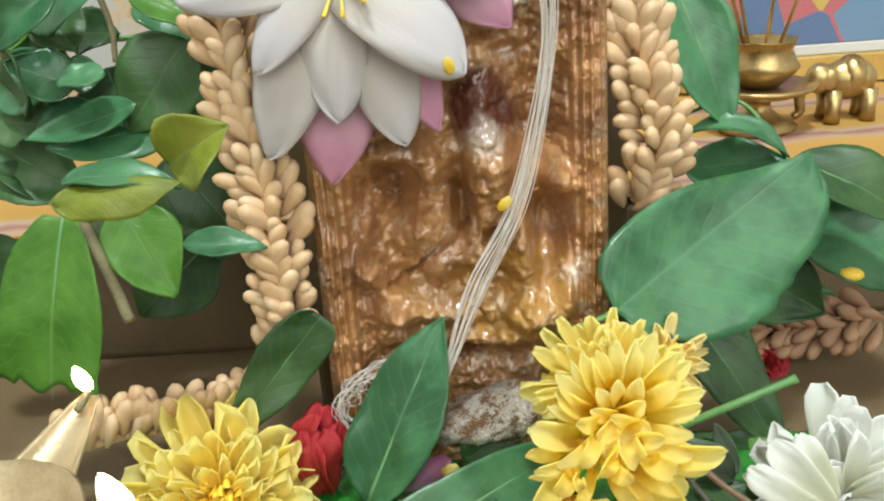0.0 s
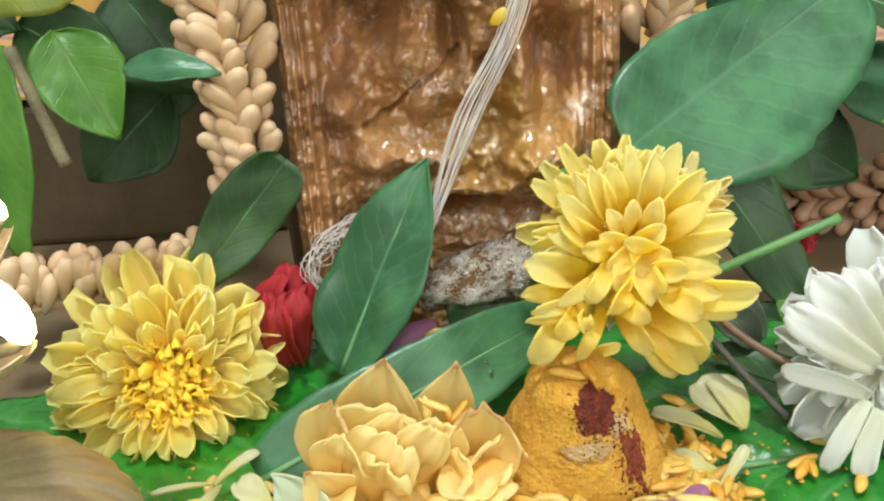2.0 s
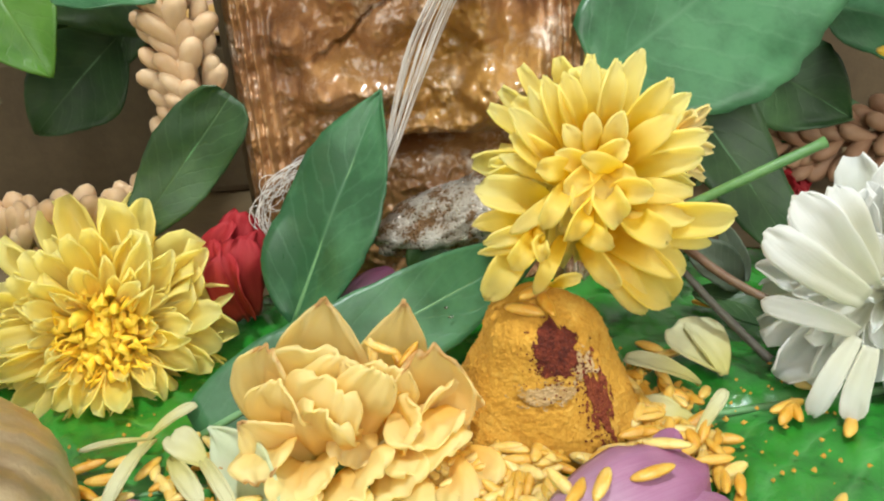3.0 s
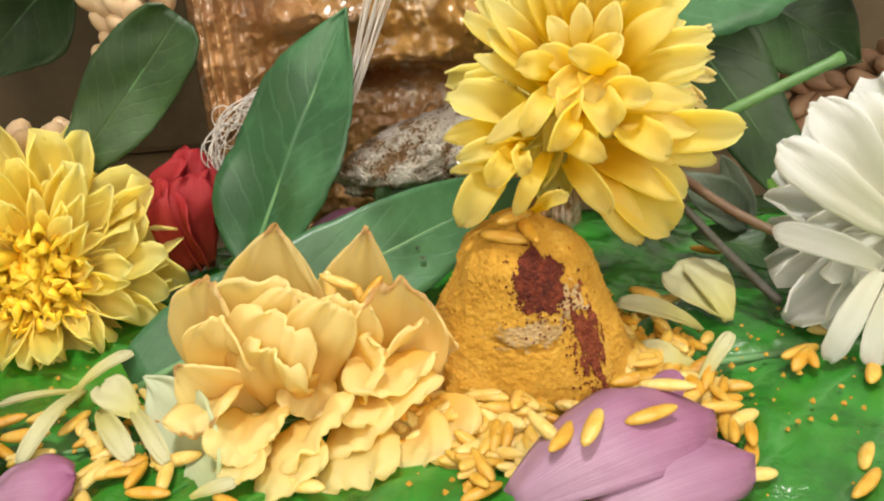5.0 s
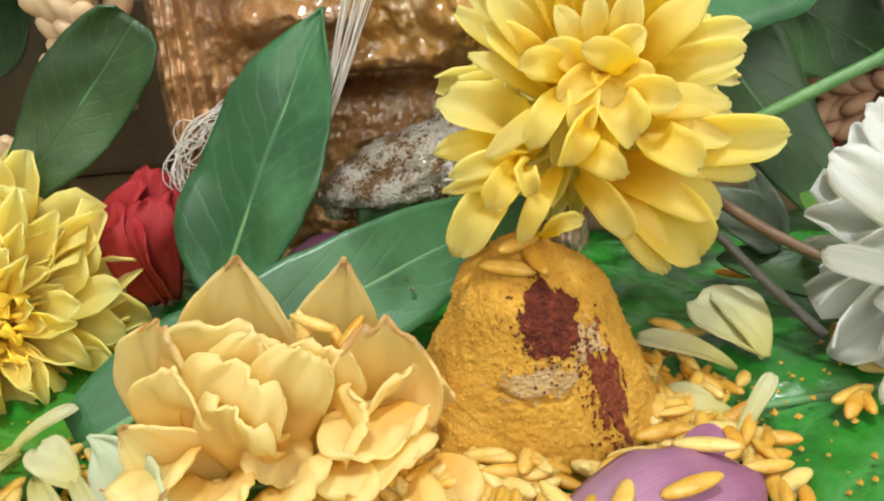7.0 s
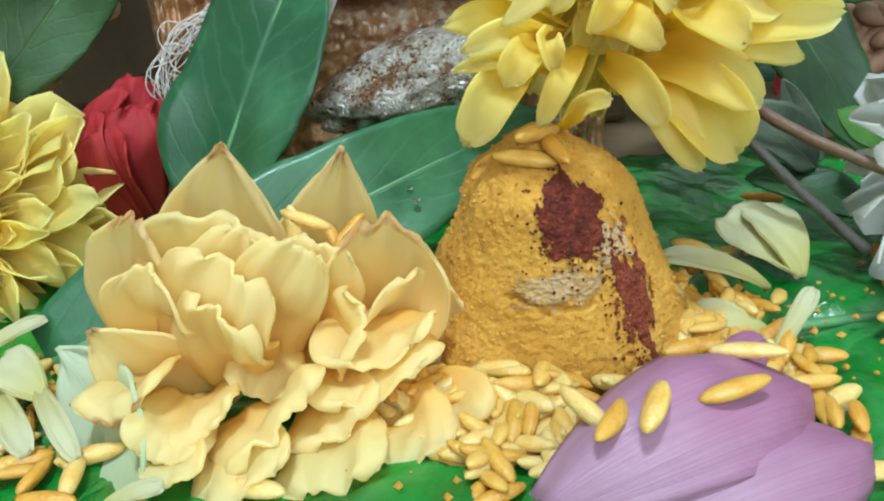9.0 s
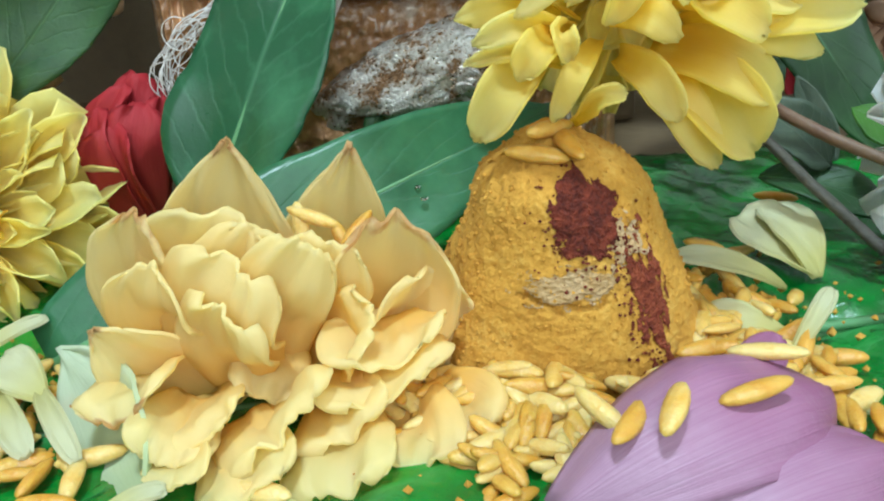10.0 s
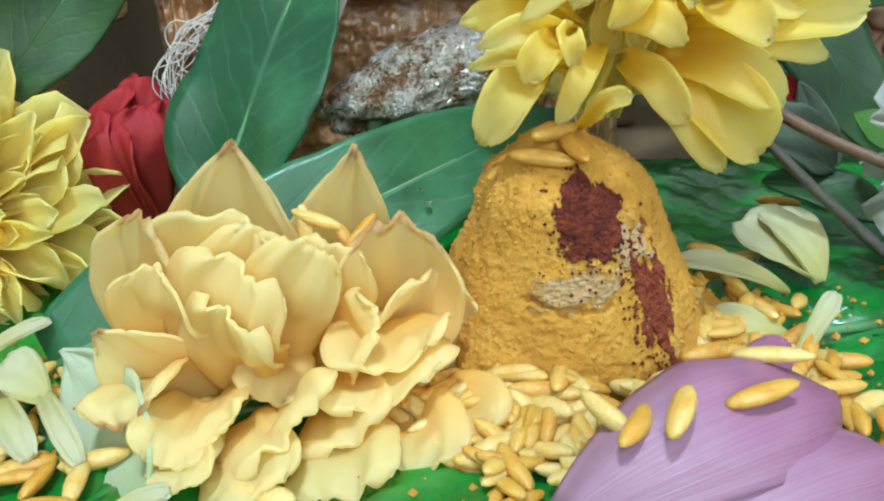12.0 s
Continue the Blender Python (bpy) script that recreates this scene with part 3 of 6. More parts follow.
        faces.append((ring[r], ring[q], k + q, k + r))
    faces.append(tuple(range(k, k + len(ring))))
    me = mesh_from("statue", verts, faces, BRONZE)
    ob = part("statue", me, None)
    tagged(ob, "old cast bronze plaque statue with worn relief and pillars", "statue")


statue()


# silver covered foot in front of the plaque
def silver_foot():
    bm = bmesh.new()
    bmesh.ops.create_icosphere(bm, subdivisions=5, radius=1)
    for v in bm.verts:
        d = v.co.copy()
        q = 1 + 0.22 * noise.fractal(d * 1.6, 1.0, 2.0, 4) + 0.05 * noise.noise(d * 9)
        p = Vector((d.x * 0.0220, d.y * 0.012, d.z * 0.0092)) * (q + 0.05 * noise.noise(d * 22))
        p = Matrix.Rotation(radians(-17), 3, "Y") @ p
        v.co = p + Vector((0.0075, 0.2520, 0.0310))
    me = bpy.data.meshes.new("silver_foot")
    bm.to_mesh(me)
    bm.free()
    me.materials.append(SILVER)
    me.polygons.foreach_set("use_smooth", [True] * len(me.polygons))
    tagged(part("silver_lump", me, None), "crumpled silver foil covering the foot of the statue", "foil")


silver_foot()

# ---- garlands of buds ----
def bud_mesh(k, material):
    rings, sides = 8, 8
    prof = [(0.15, 0), (0.45, 0.14), (0.72, 0.32), (0.93, 0.52), (1.0, 0.68), (0.88, 0.84), (0.58, 0.95), (0.12, 1.0)]
    verts, faces = [], []
    for r, y in prof:
        for j in range(sides):
            a = 2 * math.pi * j / sides
            q = 0.0028 * r * (1 + 0.1 * math.sin(2 * a + k))
            verts.append((q * math.cos(a) + 0.0006 * math.sin(y * 3 + k), y * 0.0132, q * math.sin(a) * 0.9 + 0.0008 * y * y))
    for i in range(rings - 1):
        for j in range(sides):
            a, b = i * sides + j, i * sides + (j + 1) % sides
            faces.append((a, b, b + sides, a + sides))
    faces += [tuple(range(sides - 1, -1, -1)), tuple(range((rings - 1) * sides, rings * sides))]
    return mesh_from("bud", verts, faces, material)


BUDS = [bud_mesh(k, BUD) for k in range(4)]
BUD_DULL = surface("wilted_bud_peach", [(0.25, (0.26, 0.13, 0.07)), (0.75, (0.40, 0.24, 0.14))], 70, 600, 0.6, bump=0.3)
BUDS_DULL = [bud_mesh(k, BUD_DULL) for k in range(4)]


def garland(label, ctrl, step, width, front, material=None, scale=1.0, spread=0.85, rise=0.0):
    """A plaited rope of buds along the given line; front is the way the rope's face looks."""
    root = thing("garland", ctrl[0], label, "garland")
    n = 200
    pts = [Vector(p) for p in curve_points(ctrl, n)]
    vt, fc = tube(pts[::4], [width * 0.10] * len(pts[::4]), 8)
    part("cord", mesh_from("garland_cord", vt, fc, material or BUD), root)
    run, last, k = 0.0, 0.0, 0
    f = Vector(front).normalized()
    for i in range(1, n):
        run += (pts[i] - pts[i - 1]).length
        if run - last < step:
            continue
        last, k = run, k + 1
        d = (pts[i] - pts[i - 1]).normalized()
        s = d.cross(f).normalized()
        fr = s.cross(d).normalized()
        if fr.dot(f) < 0:
            fr = -fr
        for c, (off, lean, lift) in enumerate(((-0.55, -1.0, 0.05), (0.28, -0.62, 0.70), (-0.22, 0.66, 0.62), (0.58, 1.05, 0.05))):
            at = pts[i] + s * off * width * 0.22 + fr * lift * width * 0.26 + d * step * ((0.5 if c in (1, 3) else 0.0) + random.uniform(-0.25, 0.25))
            out = -d * random.uniform(0.75, 1.1) + s * lean * spread * random.uniform(0.7, 1.25) + fr * random.uniform(0.1, 0.5) + Vector((0, 0, rise * random.uniform(0.6, 1.3)))
            part("bud", (BUDS_DULL if material else BUDS)[(k + c) % 4], root, m=aim(at, out, fr, random.uniform(-0.9, 0.9), scale * random.uniform(0.95, 1.3)))
    return root


garland("cream tuberose bud garland hanging beside the statue",
        [(-0.0744, 0.2850, 0.1833), (-0.0718, 0.2830, 0.1585), (-0.0690, 0.2800, 0.1325), (-0.0655, 0.2760, 0.1055), (-0.0652, 0.2760, 0.0800), (-0.0656, 0.2760, 0.0598), (-0.0726, 0.2780, 0.0427)], 0.0052, 0.0235, (-0.1, -1, 0.25))
garland("cream tuberose bud garland curling along the table",
        [(-0.0785, 0.2760, 0.0320), (-0.0889, 0.2700, 0.0254), (-0.1037, 0.2620, 0.0256), (-0.1215, 0.2620, 0.0256), (-0.1336, 0.2580, 0.0256), (-0.1456, 0.2520, 0.0258)], 0.0066, 0.020, (0, -0.8, 0.7), spread=0.5, rise=2.6)
garland("cream tuberose bud garland hanging over the statue's far pillar",
        [(0.0581, 0.2950, 0.1734), (0.0619, 0.2940, 0.1550), (0.0653, 0.2920, 0.1361), (0.0697, 0.2940, 0.1153), (0.0691, 0.2970, 0.0998), (0.0646, 0.2990, 0.0885)], 0.0052, 0.0235, (0.1, -1, 0.25))
garland("dull peach bud garland lying by the step",
        [(0.1222, 0.3350, 0.0111), (0.1420, 0.3350, 0.0125), (0.1595, 0.3300, 0.0153), (0.1786, 0.3300, 0.0181)], 0.0066, 0.022, (0, -0.9, 0.5), BUD_DULL)


# ---- lotus ----
def lotus_petal(root, base, tip, width, normal, material, bend, cup, seed, name="petal", blunt=0.95, lo=0.10):
    b, e, nn = np.array(base), np.array(tip), np.array(Vector(normal).normalized())
    ax = e - b
    length = np.linalg.norm(ax)
    sd = np.cross(ax / length, nn)
    sd /= np.linalg.norm(sd)
    nn = np.cross(sd, ax / length)

    def point(u, v):
        w = width / 2 * max(bell(lo + (1 - lo) * u if u < 1 else 0.9999, 0.85, blunt) ** 0.9, 0.02)
        ripple = 0.05 * width * math.sin(5 * u + 4 * v + seed) * abs(v)
        return b + ax * u + sd * v * w + nn * (length * bend * 4 * u * (1 - u) - cup * w * v * v + ripple)
    vt, fc, uv = sheet(point, 20, 13, 0.0007)
    return part(name, mesh_from("lotus_petal", vt, fc, material, uv), root)


lot = thing("lotus", (-0.0325, 0.2620, 0.1737), "open white lotus with pink outer petals on the statue", "flower")
FRONT = (0.0, -1.0, 0.35)
for b, e, w, mt, bend, nrm in (
        ((-0.0358, 0.2680, 0.1512), (-0.0412, 0.2620, 0.1149), 0.0235, LOTUS_PINK, 0.10, FRONT),
        ((-0.0172, 0.2680, 0.1603), (-0.0056, 0.2620, 0.1302), 0.0150, LOTUS_PINK, 0.08, (0.3, -1, 0.3)),
        ((0.0051, 0.2720, 0.1785), (0.0186, 0.2660, 0.1601), 0.0190, LOTUS_PINK, 0.08, (0.4, -1, 0.3)),
        ((-0.0394, 0.2620, 0.1726), (-0.0606, 0.2630, 0.1245), 0.0225, LOTUS_WHITE, 0.10, (-0.3, -1, 0.3)),
        ((-0.0250, 0.2620, 0.1650), (-0.0157, 0.2570, 0.1275), 0.0190, LOTUS_WHITE, 0.10, (0.2, -1, 0.3)),
        ((-0.0353, 0.2580, 0.1743), (-0.0355, 0.2540, 0.1369), 0.0190, LOTUS_WHITE, 0.08, FRONT),
        ((-0.0282, 0.2580, 0.1785), (0.0035, 0.2500, 0.1497), 0.0230, LOTUS_WHITE, 0.16, (0.35, -1, 0.4)),
        ((-0.0380, 0.2580, 0.1792), (-0.0601, 0.2570, 0.1531), 0.0165, LOTUS_WHITE, 0.10, (-0.4, -1, 0.4)),
        ((-0.0382, 0.2620, 0.1821), (-0.0827, 0.2660, 0.1752), 0.0200, LOTUS_WHITE, 0.12, (-0.5, -1, 0.6)),
        ((-0.0230, 0.2620, 0.1842), (0.0182, 0.2620, 0.1782), 0.0220, LOTUS_WHITE, 0.12, (0.5, -1, 0.6)),
        ((-0.0314, 0.2650, 0.1862), (-0.0598, 0.2700, 0.2052), 0.0230, LOTUS_WHITE, 0.12, (-0.3, -1, 0.6)),
        ((-0.0281, 0.2650, 0.1860), (-0.0098, 0.2700, 0.2063), 0.0230, LOTUS_WHITE, 0.12, (0.3, -1, 0.6))):
    lotus_petal(lot, b, e, w * 1.12, nrm, mt, bend, 0.35, w * 900, blunt=0.95 if mt is LOTUS_PINK else 0.75, lo=0.24)
c0 = Vector((-0.0308, 0.2530, 0.1800))
for k in range(9):
    a = k * 2.4
    d = Vector((math.cos(a) * 0.5, -1 + 0.3 * math.sin(a * 1.7), -0.35 + 0.4 * math.sin(a)))
    vt, fc = tube([c0 + Vector((math.cos(a), 0, math.sin(a))) * 0.003, c0 + d * 0.005 + Vector((math.cos(a), 0, math.sin(a))) * 0.004, c0 + d * 0.0095 + Vector((math.cos(a), 0, math.sin(a))) * 0.004], [0.0004, 0.0004, 0.0007], 5)
    part("stamen", mesh_from("stamen", vt, fc, CORE), lot)


# ---- threads ----
def threads():
    verts, faces = [], []

    def add(ctrl, n, r):
        vt, fc = tube(curve_points(ctrl, n), [r] * n, 5)
        k = len(verts)
        verts.extend(vt)
        faces.extend([tuple(i + k for i in f) for f in fc])
    line = [np.array(p) for p in ((0.0298, 0.2620, 0.1774), (0.0302, 0.2620, 0.1578), (0.0258, 0.2600, 0.1325), (0.0176, 0.2580, 0.1039), (0.0043, 0.2560, 0.0797), (-0.0069, 0.2520, 0.0528), (-0.0136, 0.2500, 0.0389))]
    for k in range(22):
        o, ph = random.uniform(-1, 1), random.uniform(0, 6)
        wid = [0.0026, 0.0022, 0.0026, 0.0032, 0.0042, 0.0016, 0.0013]
        add([p + np.array((o * w + 0.0007 * math.sin(ph + i), random.uniform(-0.0012, 0.0012), 0.3 * o * w)) for i, (p, w) in enumerate(zip(line, wid))], 40, 0.00016)
    a = np.array((-0.0203, 0.2620, 0.0458))
    b = np.array((-0.0425, 0.2580, 0.0405))
    c = np.array((-0.0445, 0.2560, 0.0267))
    for k in range(16):
        j = lambda s: np.array([random.uniform(-s, s) for _ in range(3)])
        mid = (a + b) / 2 + np.array((0, 0, 0.004)) + j(0.003)
        add([a + j(0.002), mid, b + j(0.0035), (b + c) / 2 + np.array((-0.004, -0.001, 0)) + j(0.003), c + j(0.003)], 30, 0.00013)
    for k in range(5):
        r, q = random.uniform(0.002, 0.004), b + np.array((random.uniform(-0.002, 0.006), -0.002, random.uniform(-0.003, 0.003)))
        add([q + np.array((r * math.cos(t), random.uniform(-0.001, 0.001), r * math.sin(t))) for t in np.linspace(k, k + 6, 9)], 30, 0.00013)
    ob = part("thread_bundle", mesh_from("thread_bundle", verts, faces, COTTON), None)
    tagged(ob, "loose bundle of white cotton threads hung on the statue", "thread", kind="stuff")


threads()

# ---- leaves ----
B = "broad heart-shaped green betel leaf standing beside the statue"
leaf((0.0492, 0.2540, 0.0667), (0.1246, 0.2900, 0.1068), 0.0435, (-0.1, -1, 0.4), LEAF, bend=-0.03, cup=0.10, shape="betel_upper", low_side=("betel_lower", 0.0323), label=B, stalk=[(0.0425, 0.2500, 0.0658), (0.0290, 0.2460, 0.0638)], seed=2, wave=0.04, rib=False)
leaf((-0.0386, 0.2360, 0.0084), (-0.0082, 0.2570, 0.0671), 0.0308, (-0.45, -0.9, 0.1), LEAF, bend=0.02, cup=0.25, shape="ovate", label="slender upright green leaf in front of the statue", seed=4)
leaf((-0.0851, 0.2480, 0.0307), (-0.0508, 0.2620, 0.0680), 0.0218, (0.1, -1, 0.2), LEAF_DARK, bend=-0.06, cup=0.2, shape="spoon", label="dark green rounded leaf beside the red rose", seed=5, stalk=[(-0.0899, 0.2460, 0.0268)])
leaf((-0.0834, 0.2470, 0.0280), (-0.0870, 0.2470, 0.0400), 0.0083, (0, -1, 0.3), LEAF_DARK, bend=0.0, label="small dark green leaf behind the chrysanthemum", seed=6)
leaf((-0.0566, 0.1967, 0.0016), (0.0343, 0.2420, 0.0258), 0.0272, (0.05, -0.85, 0.55), LEAF, bend=0.04, cup=0.10, shape="heart", label="long green leaf lying behind the yellow rose", seed=7, wave=0.02)
leaf((-0.0049, 0.2420, 0.0189), (0.0182, 0.2500, 0.0318), 0.0170, (0.1, -1, 0.5), LEAF_DARK, bend=0.05, label="dark green leaf tucked under the silver foil", seed=8)
# left cluster
leaf((-0.1377, 0.2750, 0.1057), (-0.1519, 0.2620, 0.0386), 0.0402, (-0.1, -1, 0.25), LEAF_LIGHT, bend=0.05, cup=0.15, shape="cut", torn=0.22, wave=0.03, label="bright green torn leaf hanging by the brass lamp", seed=9)
leaf((-0.1187, 0.2320, 0.1242), (-0.0804, 0.2340, 0.1269), 0.0162, (0.0, -0.7, 0.9), LEAF_OLIVE, bend=0.05, cup=-0.5, label="olive leaf curled over on a twig", seed=10, wave=0.08)
leaf((-0.1179, 0.2400, 0.1276), (-0.0821, 0.2380, 0.1240), 0.0139, (0.0, -0.3, 1), LEAF, bend=0.10, cup=0.3, label="green leaf turned up on a twig", seed=11, wave=0.06)
leaf((-0.1189, 0.2800, 0.1068), (-0.1019, 0.2680, 0.0756), 0.0272, (0.3, -1, 0.4), LEAF_LIGHT, bend=0.05, cup=0.2, shape="ovate", label="pointed light green leaf hanging from a twig", seed=12)
leaf((-0.1008, 0.3000, 0.1330), (-0.1428, 0.2850, 0.1281), 0.0235, (0.0, -0.8, 0.6), LEAF, bend=-0.08, cup=0.15, label="green leaf with a pointed tip", seed=13)
leaf((-0.0934, 0.2620, 0.0979), (-0.0656, 0.2620, 0.0947), 0.0111, (0, -0.7, 0.8), LEAF, bend=0.06, label="small green leaf touching the bud garland", seed=14)
leaf((-0.0876, 0.2470, 0.1292), (-0.0674, 0.2460, 0.1402), 0.0214, (0.3, -0.9, 0.4), LEAF_OLIVE, bend=0.08, cup=0.75, label="folded olive-green leaf with a torn hole", seed=15, twist=0.6)
leaf((-0.1665, 0.3200, 0.1513), (-0.1376, 0.3120, 0.1507), 0.0255, (0, -0.8, 0.7), LEAF, bend=0.05, label="green leaf in the cluster beside the statue", seed=17)
leaf((-0.1259, 0.3050, 0.1491), (-0.1415, 0.3000, 0.1481), 0.0155, (0, -0.8, 0.7), LEAF, bend=0.05, label="green leaf with a bent edge", seed=18, wave=0.1)
leaf((-0.1294, 0.3040, 0.1362), (-0.1523, 0.2980, 0.1299), 0.0165, (0, -0.7, 0.8), LEAF, bend=0.06, label="pale topped green leaf", seed=19)
leaf((-0.1460, 0.3250, 0.1780), (-0.1727, 0.3150, 0.1547), 0.0281, (-0.2, -0.8, 0.6), LEAF_LIGHT, bend=0.05, label="light green leaf in the cluster", seed=20)
leaf((-0.1145, 0.3300, 0.1754), (-0.0955, 0.3220, 0.1565), 0.0214, (0.2, -0.9, 0.5), LEAF, bend=0.05, label="green leaf behind the lotus", seed=21)
# filler leaves, their darkened green paints the shade deep in the cluster
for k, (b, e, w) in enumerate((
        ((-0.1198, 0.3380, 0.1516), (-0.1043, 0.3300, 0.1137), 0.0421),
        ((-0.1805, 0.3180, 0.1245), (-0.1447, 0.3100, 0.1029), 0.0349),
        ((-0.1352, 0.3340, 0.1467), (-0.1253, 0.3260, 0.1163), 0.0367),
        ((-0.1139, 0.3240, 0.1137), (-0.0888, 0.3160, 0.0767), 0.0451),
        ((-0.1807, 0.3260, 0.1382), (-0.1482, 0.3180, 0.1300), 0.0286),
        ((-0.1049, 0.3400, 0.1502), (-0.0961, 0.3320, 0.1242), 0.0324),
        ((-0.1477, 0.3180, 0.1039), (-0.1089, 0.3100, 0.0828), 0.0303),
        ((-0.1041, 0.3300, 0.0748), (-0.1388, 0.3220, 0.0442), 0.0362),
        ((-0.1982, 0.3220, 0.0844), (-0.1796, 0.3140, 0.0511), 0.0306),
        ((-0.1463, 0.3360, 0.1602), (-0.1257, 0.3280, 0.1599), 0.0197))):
    leaf(b, e, w, (0.2 * math.sin(k * 3), -0.9, 0.5), LEAF_DARK, bend=0.05, label="leaf deep in the cluster, shade put into its dark green", seed=30 + k)
for k, (b, e, w) in enumerate((
        ((-0.1485, 0.3210, 0.1703), (-0.1343, 0.3090, 0.1570), 0.0221),
        ((-0.1494, 0.3110, 0.1711), (-0.1140, 0.2990, 0.1801), 0.0269),
        ((-0.0954, 0.3320, 0.1671), (-0.1016, 0.3200, 0.1873), 0.0194),
        ((-0.1065, 0.3460, 0.1106), (-0.0818, 0.3340, 0.1325), 0.0238),
        ((-0.1764, 0.3150, 0.1176), (-0.1953, 0.3030, 0.1273), 0.0208),
        ((-0.1526, 0.3170, 0.1016), (-0.1764, 0.3050, 0.1176), 0.0176),
        ((-0.1534, 0.3020, 0.1375), (-0.1514, 0.2900, 0.1638), 0.0281),
        ((-0.1288, 0.3150, 0.0923), (-0.1183, 0.3030, 0.0729), 0.0180),
        ((-0.1039, 0.3150, 0.1413), (-0.0746, 0.3030, 0.1257), 0.0219),
        ((-0.1717, 0.3130, 0.1328), (-0.1432, 0.3010, 0.1341), 0.0231),
        ((-0.1702, 0.3130, 0.1402), (-0.1356, 0.3010, 0.1566), 0.0227))):
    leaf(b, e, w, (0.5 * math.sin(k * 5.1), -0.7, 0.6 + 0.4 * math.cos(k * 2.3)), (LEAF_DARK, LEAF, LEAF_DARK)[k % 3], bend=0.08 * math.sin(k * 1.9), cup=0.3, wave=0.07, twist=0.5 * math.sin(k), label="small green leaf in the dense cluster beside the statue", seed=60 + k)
# more filler leaves whose dark colour stands in for shade in the gaps
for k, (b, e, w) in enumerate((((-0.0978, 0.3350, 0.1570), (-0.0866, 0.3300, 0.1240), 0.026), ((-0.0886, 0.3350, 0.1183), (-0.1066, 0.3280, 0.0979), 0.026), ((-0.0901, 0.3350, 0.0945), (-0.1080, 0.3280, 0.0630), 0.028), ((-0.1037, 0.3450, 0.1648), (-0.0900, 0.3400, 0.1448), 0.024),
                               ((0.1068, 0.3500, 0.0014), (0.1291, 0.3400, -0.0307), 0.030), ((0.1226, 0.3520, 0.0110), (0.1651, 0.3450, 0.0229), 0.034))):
    leaf(b, e, w, (0.3 * math.sin(k * 2.2), -0.9, 0.4), LEAF_DARK, bend=0.05, label="leaf beside the garland, shade put into its dark green", seed=90 + k)
leaf((-0.1319, 0.2960, 0.1472), (-0.1519, 0.2900, 0.1570), 0.0199, (0.1, -0.8, 0.6), LEAF, bend=-0.05, cup=0.2, label="broad green leaf with a curled rim", seed=111)
leaf((-0.1111, 0.2920, 0.1396), (-0.1484, 0.2840, 0.1316), 0.0157, (0.0, -0.7, 0.8), LEAF, bend=-0.04, cup=0.2, label="pale green leaf lying over a broader leaf", seed=112, wave=0.03)
leaf((-0.1178, 0.2880, 0.1519), (-0.1341, 0.2840, 0.1496), 0.0124, (0.0, -0.6, 0.9), LEAF, bend=0.03, cup=0.2, torn=0.15, label="short torn pale green leaf", seed=113)
leaf((-0.1294, 0.2900, 0.1798), (-0.1510, 0.2840, 0.1620), 0.0165, (0.3, -0.8, 0.5), LEAF, bend=0.12, cup=0.6, label="rolled green leaf at the cluster's edge", seed=114)
leaf((-0.1074, 0.2980, 0.1766), (-0.0786, 0.2920, 0.1614), 0.0159, (0.2, -0.7, 0.7), LEAF_LIGHT, bend=0.06, cup=0.3, label="bright green leaf arching towards the garland", seed=115)
# shade painted by the darker leaf green
leaf((-0.0925, 0.3020, 0.1591), (-0.1168, 0.2960, 0.1289), 0.0324, (0.1, -0.9, 0.4), LEAF_DARK, bend=0.04, cup=0.15, label="large leaf with shade put into its dark green", seed=116)
# far side cluster
leaf((0.0823, 0.3250, 0.1660), (0.1023, 0.3120, 0.1111), 0.0281, (0.1, -1, 0.35), LEAF, bend=0.04, label="pale green leaf behind the bud garland", seed=41)
leaf((0.0866, 0.3160, 0.1086), (0.1213, 0.3000, 0.1017), 0.0136, (0.0, -0.3, 1), LEAF, bend=0.2, cup=0.5, shape="lance", label="narrow twisted green leaf", seed=42)
leaf((0.0888, 0.3200, 0.0937), (0.1234, 0.3050, 0.0991), 0.0208, (0.1, -0.8, 0.6), LEAF, bend=0.02, cup=0.2, shape="ovate", label="green leaf with holes behind the betel leaf", seed=43)
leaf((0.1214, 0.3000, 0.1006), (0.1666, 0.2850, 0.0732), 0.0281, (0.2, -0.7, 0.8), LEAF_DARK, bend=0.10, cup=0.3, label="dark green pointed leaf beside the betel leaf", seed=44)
leaf((0.1375, 0.3180, 0.0944), (0.1732, 0.3150, 0.0755), 0.0161, (0.1, -0.7, 0.8), LEAF, bend=0.06, label="green leaf over the cloth", seed=45, wave=0.1)
leaf((0.1342, 0.3150, 0.0687), (0.1825, 0.3000, 0.0474), 0.0424, (0.1, -0.7, 0.8), LEAF, bend=0.05, cup=0.2, label="wide green leaf with a turmeric drop", seed=46)
# darkened green here carries the shade behind betel leaf and stalk
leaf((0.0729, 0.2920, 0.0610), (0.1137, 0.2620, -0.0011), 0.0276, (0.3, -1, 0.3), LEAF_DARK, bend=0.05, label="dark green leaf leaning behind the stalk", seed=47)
leaf((0.1028, 0.3250, 0.0561), (0.1486, 0.3180, 0.0277), 0.0363, (0.1, -1, 0.3), LEAF_DARK, bend=0.05, label="leaf behind the betel leaf, shade put into its dark green", seed=48)
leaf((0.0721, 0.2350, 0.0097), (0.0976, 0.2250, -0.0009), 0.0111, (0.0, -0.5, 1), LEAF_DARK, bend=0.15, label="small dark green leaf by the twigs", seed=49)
leaf((0.0936, 0.2450, 0.0190), (0.1053, 0.2350, 0.0070), 0.0108, (0.0, -0.5, 1), LEAF_LIGHT, bend=0.1, label="bright green leaf by the twigs", seed=50)


